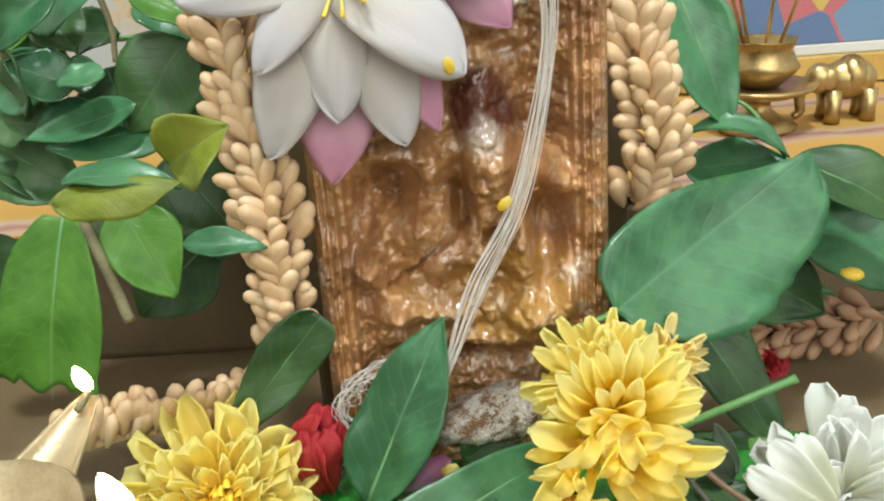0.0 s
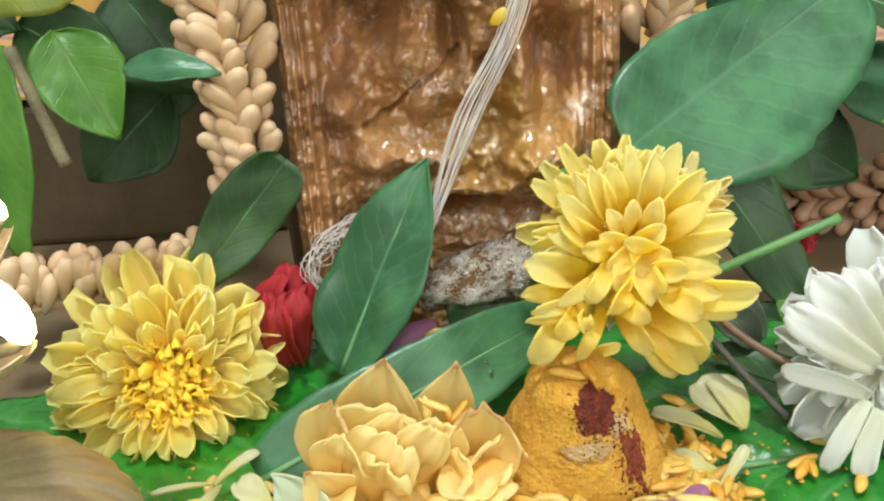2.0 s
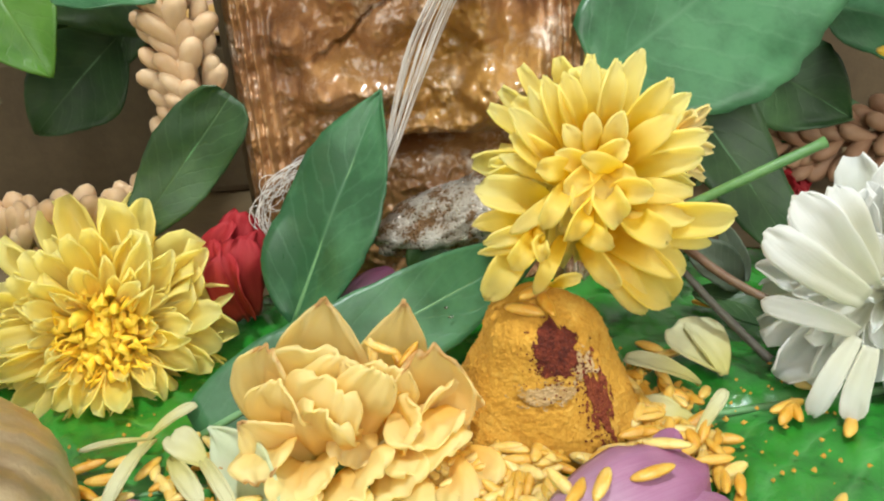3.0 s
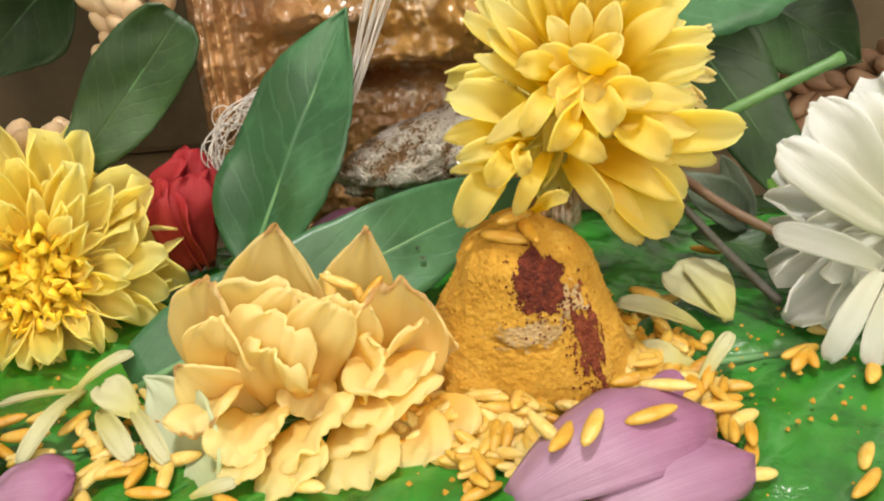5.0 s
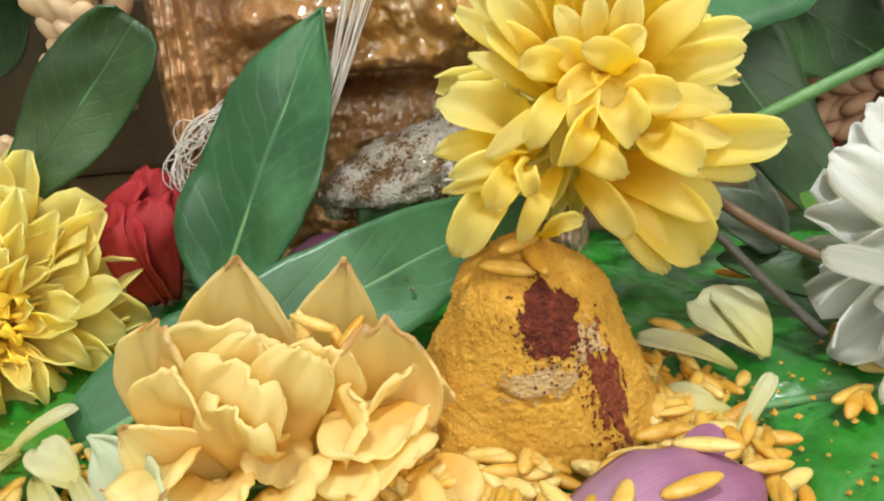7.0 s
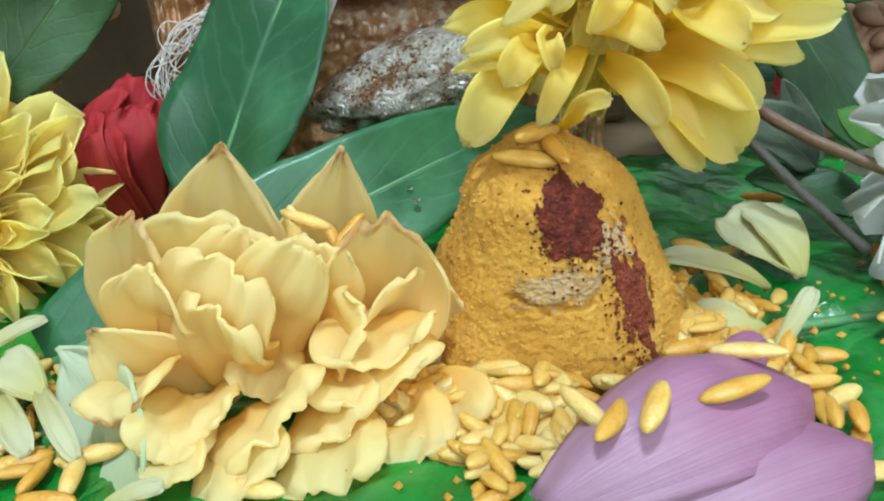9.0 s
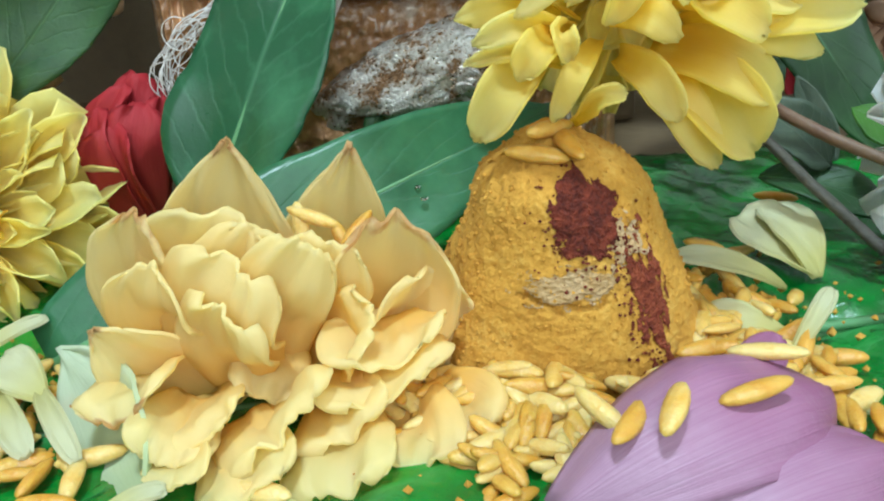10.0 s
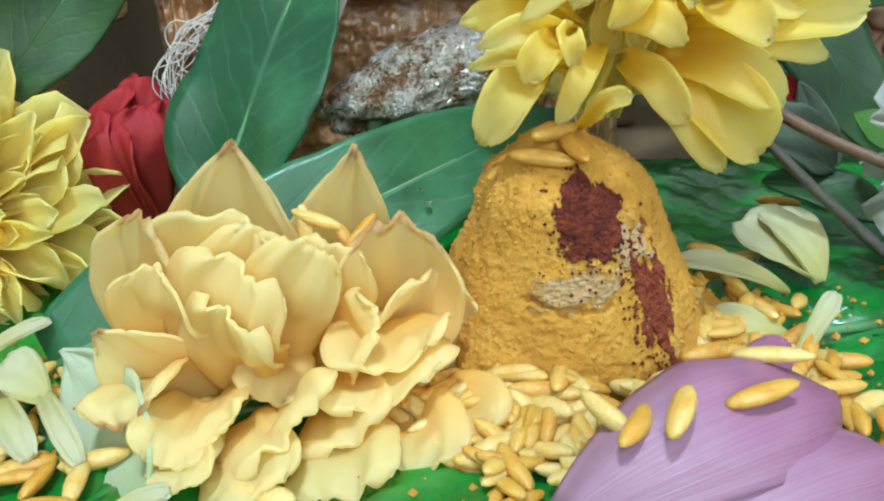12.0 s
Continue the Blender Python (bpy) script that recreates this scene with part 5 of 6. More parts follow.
yellow_rose = rose("open yellow rose with withered petal tips", (-0.0212, 0.1929, 0.0016), (-0.12, -0.90, 0.25), 0.0165, ROSE, 5, 22)
for k, (b, m, e, w, nrm, blunt, cup, roll, tip_roll, ruffle) in enumerate((
        ((-0.0252, 0.1951, 0.0016), (-0.0234, 0.1970, 0.0217), (-0.0205, 0.1930, 0.0386), 0.0265, (-0.1, -1, 0.15), 0.95, 0.25, 0.2, 0.05, 0.05),
        ((-0.0131, 0.1935, 0.0016), (-0.0076, 0.1980, 0.0200), (-0.0027, 0.1930, 0.0364), 0.0203, (0.15, -1, 0.15), 0.95, 0.3, 0.2, 0.05, 0.05),
        ((-0.0281, 0.1930, 0.0032), (-0.0350, 0.1920, 0.0175), (-0.0334, 0.1870, 0.0308), 0.0175, (-0.3, -1, 0.2), 0.5, 0.5, 0.2, 0.15, 0.07),
        ((-0.0076, 0.1928, 0.0016), (0.0034, 0.1910, 0.0090), (0.0079, 0.1870, 0.0185), 0.0174, (0.3, -1, 0.2), 0.35, 0.6, 0.1, 0.2, 0.06),
        ((-0.0093, 0.1914, 0.0016), (-0.0001, 0.1920, 0.0137), (0.0034, 0.1870, 0.0273), 0.0202, (0.1, -1, 0.3), 0.3, 0.8, 0.1, 0.2, 0.07),
        ((-0.0248, 0.1887, 0.0016), (-0.0238, 0.1890, 0.0173), (-0.0200, 0.1830, 0.0307), 0.0265, (-0.1, -1, 0.4), 0.32, 0.3, 0.3, 0.5, 0.06),
        ((-0.0177, 0.1900, 0.0033), (-0.0105, 0.1880, 0.0158), (-0.0058, 0.1830, 0.0260), 0.0161, (0.1, -1, 0.4), 0.3, 0.3, 0.3, 0.3, 0.08),
        ((-0.0261, 0.1880, 0.0032), (-0.0314, 0.1850, 0.0154), (-0.0320, 0.1810, 0.0249), 0.0157, (-0.4, -1, 0.4), 0.4, 0.5, 0.2, 0.4, 0.07),
        ((-0.0218, 0.1880, 0.0029), (-0.0198, 0.1860, 0.0176), (-0.0147, 0.1820, 0.0293), 0.0174, (0, -1, 0.4), 0.32, 0.4, 0.4, 0.4, 0.07),
        ((-0.0224, 0.1860, 0.0022), (-0.0234, 0.1820, 0.0156), (-0.0194, 0.1770, 0.0268), 0.0208, (-0.2, -1, 0.5), 0.3, 0.3, 0.5, 0.6, 0.06),
        ((-0.0200, 0.1870, 0.0024), (-0.0151, 0.1830, 0.0162), (-0.0086, 0.1780, 0.0278), 0.0145, (0.2, -1, 0.4), 0.3, 0.3, 0.5, 0.5, 0.08),
        ((-0.0227, 0.1840, 0.0036), (-0.0222, 0.1800, 0.0131), (-0.0206, 0.1740, 0.0210), 0.0164, (-0.1, -0.9, 0.6), 0.3, 0.3, 0.5, 0.6, 0.08),
        ((-0.0268, 0.1859, 0.0016), (-0.0349, 0.1820, 0.0105), (-0.0403, 0.1800, 0.0173), 0.0152, (-0.3, -1, 0.4), 0.75, 0.4, 0.3, 0.1, 0.08),
        ((-0.0160, 0.1870, 0.0091), (-0.0165, 0.1820, 0.0075), (-0.0171, 0.1770, 0.0060), 0.0120, (0, -1, 0.2), 0.25, 0.2, 0.2, 0.1, 0.14),
        ((-0.0002, 0.1880, 0.0111), (0.0001, 0.1810, 0.0115), (0.0015, 0.1750, 0.0120), 0.0188, (0.05, -0.6, 0.8), 0.25, 0.5, 0.3, 0.3, 0.08),
        ((-0.0103, 0.1880, 0.0050), (-0.0039, 0.1820, 0.0122), (-0.0022, 0.1770, 0.0173), 0.0129, (0.1, -0.7, 0.7), 0.3, 0.6, 0.3, 0.5, 0.08),
        ((-0.0334, 0.1860, 0.0072), (-0.0356, 0.1780, 0.0089), (-0.0366, 0.1720, 0.0082), 0.0161, (-0.35, -0.8, 0.6), 0.3, 0.4, 0.3, 0.3, 0.09),
        ((-0.0024, 0.1860, 0.0056), (-0.0005, 0.1780, 0.0084), (0.0010, 0.1720, 0.0096), 0.0212, (-0.05, -0.5, 0.9), 0.25, 0.4, 0.4, 0.5, 0.07),
        ((-0.0160, 0.1830, 0.0018), (-0.0153, 0.1740, 0.0058), (-0.0137, 0.1670, 0.0087), 0.0211, (-0.3, -0.5, 0.85), 0.25, 0.4, 0.5, 0.5, 0.08),
        ((-0.0285, 0.1810, 0.0043), (-0.0284, 0.1710, 0.0060), (-0.0291, 0.1660, 0.0050), 0.0129, (0.25, -0.7, 0.7), 0.25, 0.4, 0.4, 0.3, 0.1),
        ((-0.0286, 0.1760, 0.0021), (-0.0271, 0.1670, 0.0035), (-0.0270, 0.1630, 0.0036), 0.0098, (-0.1, -0.7, 0.7), 0.3, 0.4, 0.3, 0.2, 0.1),
        ((-0.0218, 0.1780, 0.0019), (-0.0187, 0.1670, 0.0027), (-0.0165, 0.1610, 0.0028), 0.0163, (-0.15, -0.6, 0.8), 0.25, 0.3, 0.4, 0.3, 0.08),
        ((-0.0064, 0.1773, 0.0016), (-0.0064, 0.1690, 0.0019), (-0.0065, 0.1620, 0.0021), 0.0173, (-0.25, -0.6, 0.8), 0.25, 0.3, 0.4, 0.3, 0.08),
        ((0.0016, 0.1798, 0.0016), (0.0038, 0.1720, 0.0024), (0.0034, 0.1660, 0.0017), 0.0151, (-0.25, -0.6, 0.8), 0.25, 0.4, 0.4, 0.3, 0.08),
        ((0.0066, 0.1810, 0.0023), (0.0101, 0.1740, 0.0042), (0.0121, 0.1690, 0.0036), 0.0133, (-0.15, -0.6, 0.8), 0.3, 0.4, 0.4, 0.3, 0.08),
        ((-0.0084, 0.1830, 0.0021), (-0.0065, 0.1740, 0.0046), (-0.0053, 0.1690, 0.0046), 0.0161, (-0.25, -0.6, 0.8), 0.25, 0.4, 0.4, 0.4, 0.09),
        ((-0.0258, 0.1830, 0.0036), (-0.0258, 0.1740, 0.0058), (-0.0250, 0.1680, 0.0062), 0.0154, (-0.2, -0.7, 0.7), 0.25, 0.4, 0.4, 0.4, 0.09))):
    bent_petal("petal", yellow_rose, (b, m, e), w, nrm, ROSE_WORN if k in (0, 1, 2, 4, 12, 16) else ROSE, a=0.6, b=blunt, lo=0.15, cup=cup, roll=roll, tip_roll=tip_roll * 0.5, ruffle=ruffle * 0.75, seed=k * 2.3, nu=24, nv=23, crease=0.13)
rose("dark red rose by the far garland", (0.1294, 0.3250, 0.0005), (0, -0.8, 0.5), 0.0130, RED, 11, 16)
bud = thing("rose_bud", (-0.0495, 0.2460, 0.0019), "crumpled red rose bud leaning behind the leaves", "flower")
for k, (b, m, e, w, nrm) in enumerate((
        ((-0.0569, 0.2560, 0.0010), (-0.0569, 0.2580, 0.0174), (-0.0504, 0.2570, 0.0330), 0.0116, (0.5, -1, 0.2)), ((-0.0563, 0.2540, 0.0021), (-0.0585, 0.2550, 0.0190), (-0.0543, 0.2550, 0.0365), 0.0132, (-0.2, -1, 0.2)),
        ((-0.0557, 0.2520, 0.0032), (-0.0600, 0.2520, 0.0207), (-0.0588, 0.2520, 0.0347), 0.0119, (-0.8, -0.8, 0.2)), ((-0.0542, 0.2500, 0.0042), (-0.0504, 0.2490, 0.0196), (-0.0455, 0.2510, 0.0312), 0.0103, (0.7, -0.8, 0.2)),
        ((-0.0559, 0.2500, 0.0044), (-0.0595, 0.2470, 0.0214), (-0.0617, 0.2480, 0.0309), 0.0103, (-0.5, -0.8, 0.6)), ((-0.0544, 0.2480, 0.0054), (-0.0535, 0.2450, 0.0201), (-0.0504, 0.2460, 0.0318), 0.0136, (0.2, -1, 0.3)),
        ((-0.0541, 0.2470, 0.0060), (-0.0564, 0.2430, 0.0196), (-0.0558, 0.2430, 0.0288), 0.0113, (-0.2, -1, 0.3)))):
    bent_petal("petal", bud, (b, m, e), w, nrm, RED, a=0.6, b=0.3, lo=0.15, cup=0.7 - 0.5 * (k % 2), roll=0.5 * (k % 2), tip_roll=0.4, ruffle=0.14, seed=k * 1.3)


# ---- turmeric cone ----
CONE_C, CONE_H, CONE_R = Vector((0.0258, 0.1985, 0.0)), 0.0375, 0.0222


def cone_surface(a, q, lift=0.0):
    """Point of the hand-shaped cone at angle a and height share q."""
    prof = (1 - 0.62 * q) * (1 - max(q - 0.70, 0) ** 2.2 * 13.0)
    r = CONE_R * max(prof, 0.0) * (1 + 0.10 * math.cos(2 * a + 0.6) * (1 - q) + 0.05 * math.sin(3 * a + 1))
    d = Vector((math.cos(a), math.sin(a), 0))
    p = CONE_C + d * r + Vector((0.0012 * math.sin(q * 3), -0.002 * q, q * CONE_H))
    g = 0.0008 * noise.fractal(p * 90, 1.0, 2.0, 3) + 0.00024 * noise.fractal(p * 800, 0.6, 2.0, 4)
    crack = abs(q - 0.40 - 0.03 * math.sin(a * 5) - 0.05 * noise.noise(p * 400))
    if -2.1 < (a if a < math.pi else a - 2 * math.pi) < -1.25 and crack < 0.012:
        g -= 0.0009
    return p + (d + Vector((0, 0, 0.5 * q))) * (g + lift)


def cone():
    root = thing("turmeric_cone", CONE_C, "hand-shaped turmeric paste cone marked with kumkum", "offering")
    na, nq = 260, 150
    verts = [cone_surface(2 * math.pi * j / na, i / nq) for i in range(nq + 1) for j in range(na)]
    faces = [(i * na + j, i * na + (j + 1) % na, (i + 1) * na + (j + 1) % na, (i + 1) * na + j) for i in range(nq) for j in range(na)]
    faces += [tuple(range(na - 1, -1, -1)), tuple(range(nq * na, (nq + 1) * na))]
    part("cone_body", mesh_from("cone_body", verts, faces, TURMERIC), root)

    def patch(name, material, a0, q0, ra, rq, lift, seed, label, amp=0.38):
        n = 100
        vt, keep, fc = [], [], []
        for i in range(n + 1):
            for j in range(n + 1):
                x, y = 2 * j / n - 1, 2 * i / n - 1
                edge = 0.85 - math.hypot(x, y) + amp * noise.fractal(Vector((x * 2.6, y * 2.6, seed)), 0.6, 2.0, 6)
                p = cone_surface(a0 + ra * x, q0 + rq * y, lift * max(min(edge * 3, 1), -1) * (1 + 0.5 * noise.noise(Vector((x * 9, y * 9, seed)))))
                vt.append(p)
                keep.append(edge > 0.12)
        for i in range(n):
            for j in range(n):
                k = i * (n + 1) + j
                if keep[k] and keep[k + 1] and keep[k + n + 1] and keep[k + n + 2]:
                    fc.append((k, k + 1, k + n + 2, k + n + 1))
        part(name, mesh_from(name, vt, fc, material), root, label)
    front = -math.pi / 2
    patch("ash_smear", SMEAR, front - 0.02, 0.46, 0.60, 0.10, 0.00022, 4.0, "pale ash smear")
    patch("kumkum_mark", KUMKUM, front + 0.22, 0.71, 0.58, 0.21, 0.0006, 2.0, "dark red kumkum mark", 0.22)
    patch("kumkum_trail", KUMKUM, front + 0.74, 0.36, 0.24, 0.30, 0.0004, 7.0, "dark red kumkum trail", 0.6)
    patch("ash_smear", SMEAR, front + 0.60, 0.58, 0.30, 0.12, 0.00022, 9.0, "pale ash smear", 0.5)


cone()


# ---- rice grains ----
def grain_mesh(k):
    verts, faces, sides = [], [], 10
    prof = [(0.15, 0.0), (0.55, 0.07), (0.85, 0.22), (1.0, 0.42), (0.98, 0.6), (0.82, 0.8), (0.5, 0.94), (0.14, 1.0)]
    for r, y in prof:
        for j in range(sides):
            a = 2 * math.pi * j / sides
            q = 0.00135 * r * (1 + 0.08 * math.sin(3 * a + k))
            verts.append((1.15 * q * math.cos(a) + 0.0003 * math.sin(y * 3 + k), (y - 0.5) * (0.0088 + 0.0006 * k), 0.85 * q * math.sin(a)))
    for i in range(len(prof) - 1):
        for j in range(sides):
            a, b = i * sides + j, i * sides + (j + 1) % sides
            faces.append((a, b, b + sides, a + sides))
    faces += [tuple(range(sides - 1, -1, -1)), tuple(range((len(prof) - 1) * sides, len(prof) * sides))]
    return mesh_from("rice_grain", verts, faces, RICE)


GRAINS = [grain_mesh(k) for k in range(4)]


def grain(at, yaw, tilt=0.0, scale=1.0, label="turmeric-coated rice grain by the cone"):
    k = random.randrange(4)
    ob = part("rice_grain", GRAINS[k], None, m=Matrix.Translation(at) @ Matrix.Rotation(yaw, 4, "Z") @ Matrix.Rotation(tilt, 4, "X") @ Matrix.Rotation(random.uniform(-0.5, 0.5), 4, "Y") @ Matrix.Scale(scale, 4))
    return tagged(ob, label, "rice", "turmeric rice grains")


rg = random.Random(21)
# heap against the front of the cone
for k in range(120):
    a = rg.uniform(-2.75, -0.35)
    q = abs(rg.gauss(0, 0.5))
    r = CONE_R * 1.0 + 0.0015 + 0.011 * q
    h = max(0.0015, 0.0052 - 0.0045 * q) * rg.uniform(0.35, 1.15)
    p = CONE_C + Vector((r * math.cos(a) * 1.05, r * math.sin(a), h))
    grain(p, rg.uniform(0, 6.3), rg.uniform(-0.45, 0.45), rg.uniform(0.72, 0.98))
# grains thrown further out
for k in range(34):
    p = Vector((rg.uniform(-0.085, 0.098), rg.uniform(0.150, 0.215), 0.0019))
    if (p - CONE_C).length > CONE_R + 0.004 and not (-0.036 < p.x < 0.016 and p.y > 0.165):
        grain(p, rg.uniform(0, 6.3), rg.uniform(-0.1, 0.1), rg.uniform(0.8, 1.05), "turmeric-coated rice grain on the plantain leaf")
# looser heap between the rose and the lotus petal
for k in range(70):
    u, v = rg.random(), rg.random()
    p = Vector((0.0125 + 0.0165 * u, 0.160 + 0.020 * v, 0.0018 + 0.0035 * rg.random() * (0.4 + v)))
    grain(p, rg.uniform(0, 6.3), rg.uniform(-0.4, 0.4), rg.uniform(0.75, 1.0))
for k in range(26):
    p = Vector((rg.uniform(0.050, 0.064), rg.uniform(0.165, 0.186), 0.0018 + 0.003 * rg.random()))
    grain(p, rg.uniform(0, 6.3), rg.uniform(-0.3, 0.3), rg.uniform(0.75, 1.0))
# grains and crumbs spilled on the cone's far side
for k in range(44):
    p = Vector((0.0475 + abs(rg.gauss(0, 0.006)), 0.196 + rg.gauss(0, 0.008), 0.0018 + 0.002 * rg.random()))
    grain(p, rg.uniform(0, 6.3), rg.uniform(-0.3, 0.3), rg.uniform(0.7, 0.98))
# single grains beside the fallen petals
for at in ((0.0614, 0.2175, 0.0022), (0.0577, 0.2207, 0.0022), (0.0524, 0.2018, 0.0022), (0.0531, 0.1931, 0.0022), (0.0503, 0.1977, 0.0022), (0.0783, 0.2414, 0.0022), (0.0830, 0.1927, 0.0022), (0.0845, 0.1910, 0.0022), (0.0823, 0.1897, 0.0022), (0.0543, 0.1834, 0.0022), (0.0579, 0.1886, 0.0022), (0.0649, 0.1822, 0.0022), (0.0622, 0.1772, 0.0022), (0.0630, 0.1737, 0.0022), (0.0623, 0.1623, 0.0022), (0.0619, 0.1575, 0.0022), (-0.0521, 0.1710, 0.0022), (-0.0563, 0.1674, 0.0022), (-0.0599, 0.1797, 0.0022), (-0.0741, 0.1824, 0.0022), (-0.0653, 0.1854, 0.0022), (-0.0414, 0.1670, 0.0022), (-0.0436, 0.1630, 0.0022), (-0.0582, 0.1939, 0.0022)):
    grain(at, rg.uniform(0, 6.3), rg.uniform(-0.2, 0.2), rg.uniform(0.85, 1.05), "turmeric-coated rice grain on the plantain leaf")
# litter beside the full chrysanthemum
for k in range(22):
    grain(Vector((rg.uniform(-0.082, -0.040), rg.uniform(0.160, 0.205), 0.0019)), rg.uniform(0, 6.3), rg.uniform(-0.1, 0.1), rg.uniform(0.8, 1.0), "turmeric-coated rice grain on the plantain leaf")
# a few on the cone's top
for at, yaw in ((cone_surface(-1.25, 0.93, 0.0012), 0.2), (cone_surface(-2.0, 0.90, 0.0010), 1.3), (cone_surface(-1.7, 0.97, 0.0012), 2.3)):
    grain(at, yaw, 0.1, 1.05, "turmeric-coated rice grain on top of the cone")


# ---- turmeric crumbs ----
def crumbs(name, spots, material, label, rnd):
    verts, faces = [], []
    base = [(1, 0, 0), (-1, 0, 0), (0, 1, 0), (0, -1, 0), (0, 0, 1), (0, 0, -1)]
    tri = [(0, 2, 4), (2, 1, 4), (1, 3, 4), (3, 0, 4), (2, 0, 5), (1, 2, 5), (3, 1, 5), (0, 3, 5)]
    for p, r in spots:
        k = len(verts)
        verts += [Vector(p) + Vector(b) * r * rnd.uniform(0.6, 1.4) for b in base]
        faces += [tuple(i + k for i in f) for f in tri]
    ob = part(name, mesh_from(name, verts, faces, material, smooth=False), None)
    tagged(ob, label, "crumbs", kind="stuff")


rc = random.Random(77)
crumbs("turmeric_crumbs", [(cone_surface(rc.uniform(0, 6.3), rc.uniform(0.0, 0.95) ** 1.3, 0.0001), rc.uniform(0.00012, 0.00042)) for _ in range(1300)]
       + [((CONE_C.x + rc.gauss(0, 0.022), CONE_C.y - 0.012 + rc.gauss(0, 0.012), 0.0012), rc.uniform(0.0002, 0.0009)) for _ in range(350)]
       + [((0.049 + rc.gauss(0, 0.006), 0.196 + rc.gauss(0, 0.009), 0.0014 + 0.0012 * rc.random()), rc.uniform(0.0003, 0.0012)) for _ in range(420)]
       + [((rc.uniform(-0.09, 0.10), rc.uniform(0.15, 0.22), 0.0014), rc.uniform(0.0002, 0.0007)) for _ in range(220)], TURMERIC, "loose orange turmeric crumbs on and round the cone", rc)
crumbs("kumkum_crumbs", [(cone_surface(-math.pi / 2 + rc.gauss(0.15, 0.22), rc.gauss(0.66, 0.10), 0.0003), rc.uniform(0.00012, 0.0004)) for _ in range(260)]
       + [(cone_surface(-math.pi / 2 + rc.gauss(0.6, 0.10), rc.uniform(0.08, 0.6), 0.0002), rc.uniform(0.00012, 0.0004)) for _ in range(160)], KUMKUM, "dark red kumkum grains on the cone", rc)


# ---- loose lotus petals and other fallen petals ----
def fallen(base, tip, width, normal, material, label, bend=0.2, cup=0.5, name="fallen_petal", shape=None, seed=1.0):
    b, e, nn = np.array(base), np.array(tip), np.array(Vector(normal).normalized())
    ax = e - b
    length = np.linalg.norm(ax)
    sd = np.cross(ax / length, nn)
    sd /= np.linalg.norm(sd)
    nn = np.cross(sd, ax / length)

    def point(u, v):
        w = width / 2 * (SHAPES[shape](u) if shape else max(bell(min(0.08 + 0.92 * u, 0.9999), 0.9, 0.5), 0.04))
        return b + ax * u + sd * v * w + nn * (length * bend * 4 * u * (1 - u) - cup * w * v * v + 0.03 * width * math.sin(6 * u + 4 * v + seed) + 0.14 * width * abs(v) * u * noise.noise(Vector((u * 5, v * 3, seed))))
    vt, fc, uv = sheet(point, 22, 15, 0.0006)
    ob = part(name, mesh_from(name, vt, fc, material, uv), None)
    return tagged(ob, label, "petal")


fallen((0.0202, 0.1500, 0.0074), (0.0570, 0.1680, 0.0075), 0.0194, (-0.35, -0.5, 1), LILAC, "lilac pink lotus petal strewn with rice grains", 0.22, 0.55)
fallen((0.0312, 0.1470, 0.0048), (0.0612, 0.1580, 0.0054), 0.0127, (-0.2, -0.5, 1), LILAC, "lilac pink lotus petal under another petal", 0.16, 0.5, seed=2)
fallen((0.0459, 0.1720, 0.0056), (0.0525, 0.1720, 0.0130), 0.0059, (0, -0.6, 1), LILAC, "small lilac petal tip behind the grains", 0.1, 0.3, seed=3)
fallen((-0.0264, 0.2400, 0.0100), (-0.0095, 0.2430, 0.0193), 0.0080, (0, -0.8, 0.8), LILAC, "lilac lotus petal below the statue", 0.15, 0.4, seed=4)
fallen((-0.0723, 0.1620, 0.0030), (-0.0560, 0.1640, 0.0060), 0.012, (0, -0.4, 1), LILAC, "lilac lotus petal on the plantain leaf", 0.2, 0.4, seed=5)
for b, e, w, h, cup in (((0.0731, 0.2084, 0.0016), (0.0628, 0.2200, 0.0084), 0.0122, 0.10, 0.3), ((0.0730, 0.2073, 0.0016), (0.0687, 0.2215, 0.0092), 0.0092, 0.14, 0.3), ((0.0664, 0.2042, 0.0016), (0.0495, 0.2130, 0.0048), 0.0048, 0.12, 0.5),
                   ((0.0611, 0.1904, 0.0016), (0.0493, 0.1963, 0.0016), 0.0063, 0.10, 0.4), ((0.0586, 0.1829, 0.0016), (0.0686, 0.1930, 0.0075), 0.0028, 0.06, 0.5),
                   ((0.0589, 0.1729, 0.0016), (0.0659, 0.1704, 0.0016), 0.0021, 0.1, 0.3),
                   ((-0.0665, 0.1928, 0.0050), (-0.0839, 0.1925, 0.0030), 0.0016, 0.08, 0.3), ((-0.0671, 0.1924, 0.0050), (-0.0565, 0.1999, 0.0090), 0.0026, 0.12, 0.4),
                   ((-0.0649, 0.1922, 0.0050), (-0.0705, 0.1722, 0.0030), 0.0034, 0.14, 0.5), ((-0.0601, 0.1863, 0.0040), (-0.0494, 0.1716, 0.0030), 0.0042, 0.10, 0.6),
                   ((-0.0500, 0.1808, 0.0060), (-0.0596, 0.1896, 0.0080), 0.0072, 0.05, 0.3), ((-0.0527, 0.1853, 0.0050), (-0.0418, 0.1697, 0.0030), 0.0030, 0.14, 0.6),
                   ((-0.0356, 0.1614, 0.0020), (-0.0279, 0.1632, 0.0030), 0.0024, 0.08, 0.4)):
    fallen(b, e, w, (0.1, -0.5, 1), CREAM, "pale yellow fallen chrysanthemum petal", h, -cup, shape="spoon", seed=w * 900)
fallen((-0.0315, 0.1647, 0.0016), (-0.0516, 0.1920, 0.0077), 0.0165, (-0.25, -0.85, 0.6), PALE, "large pale green-white petal under the rose", -0.08, -0.45, shape="ovate", seed=3)
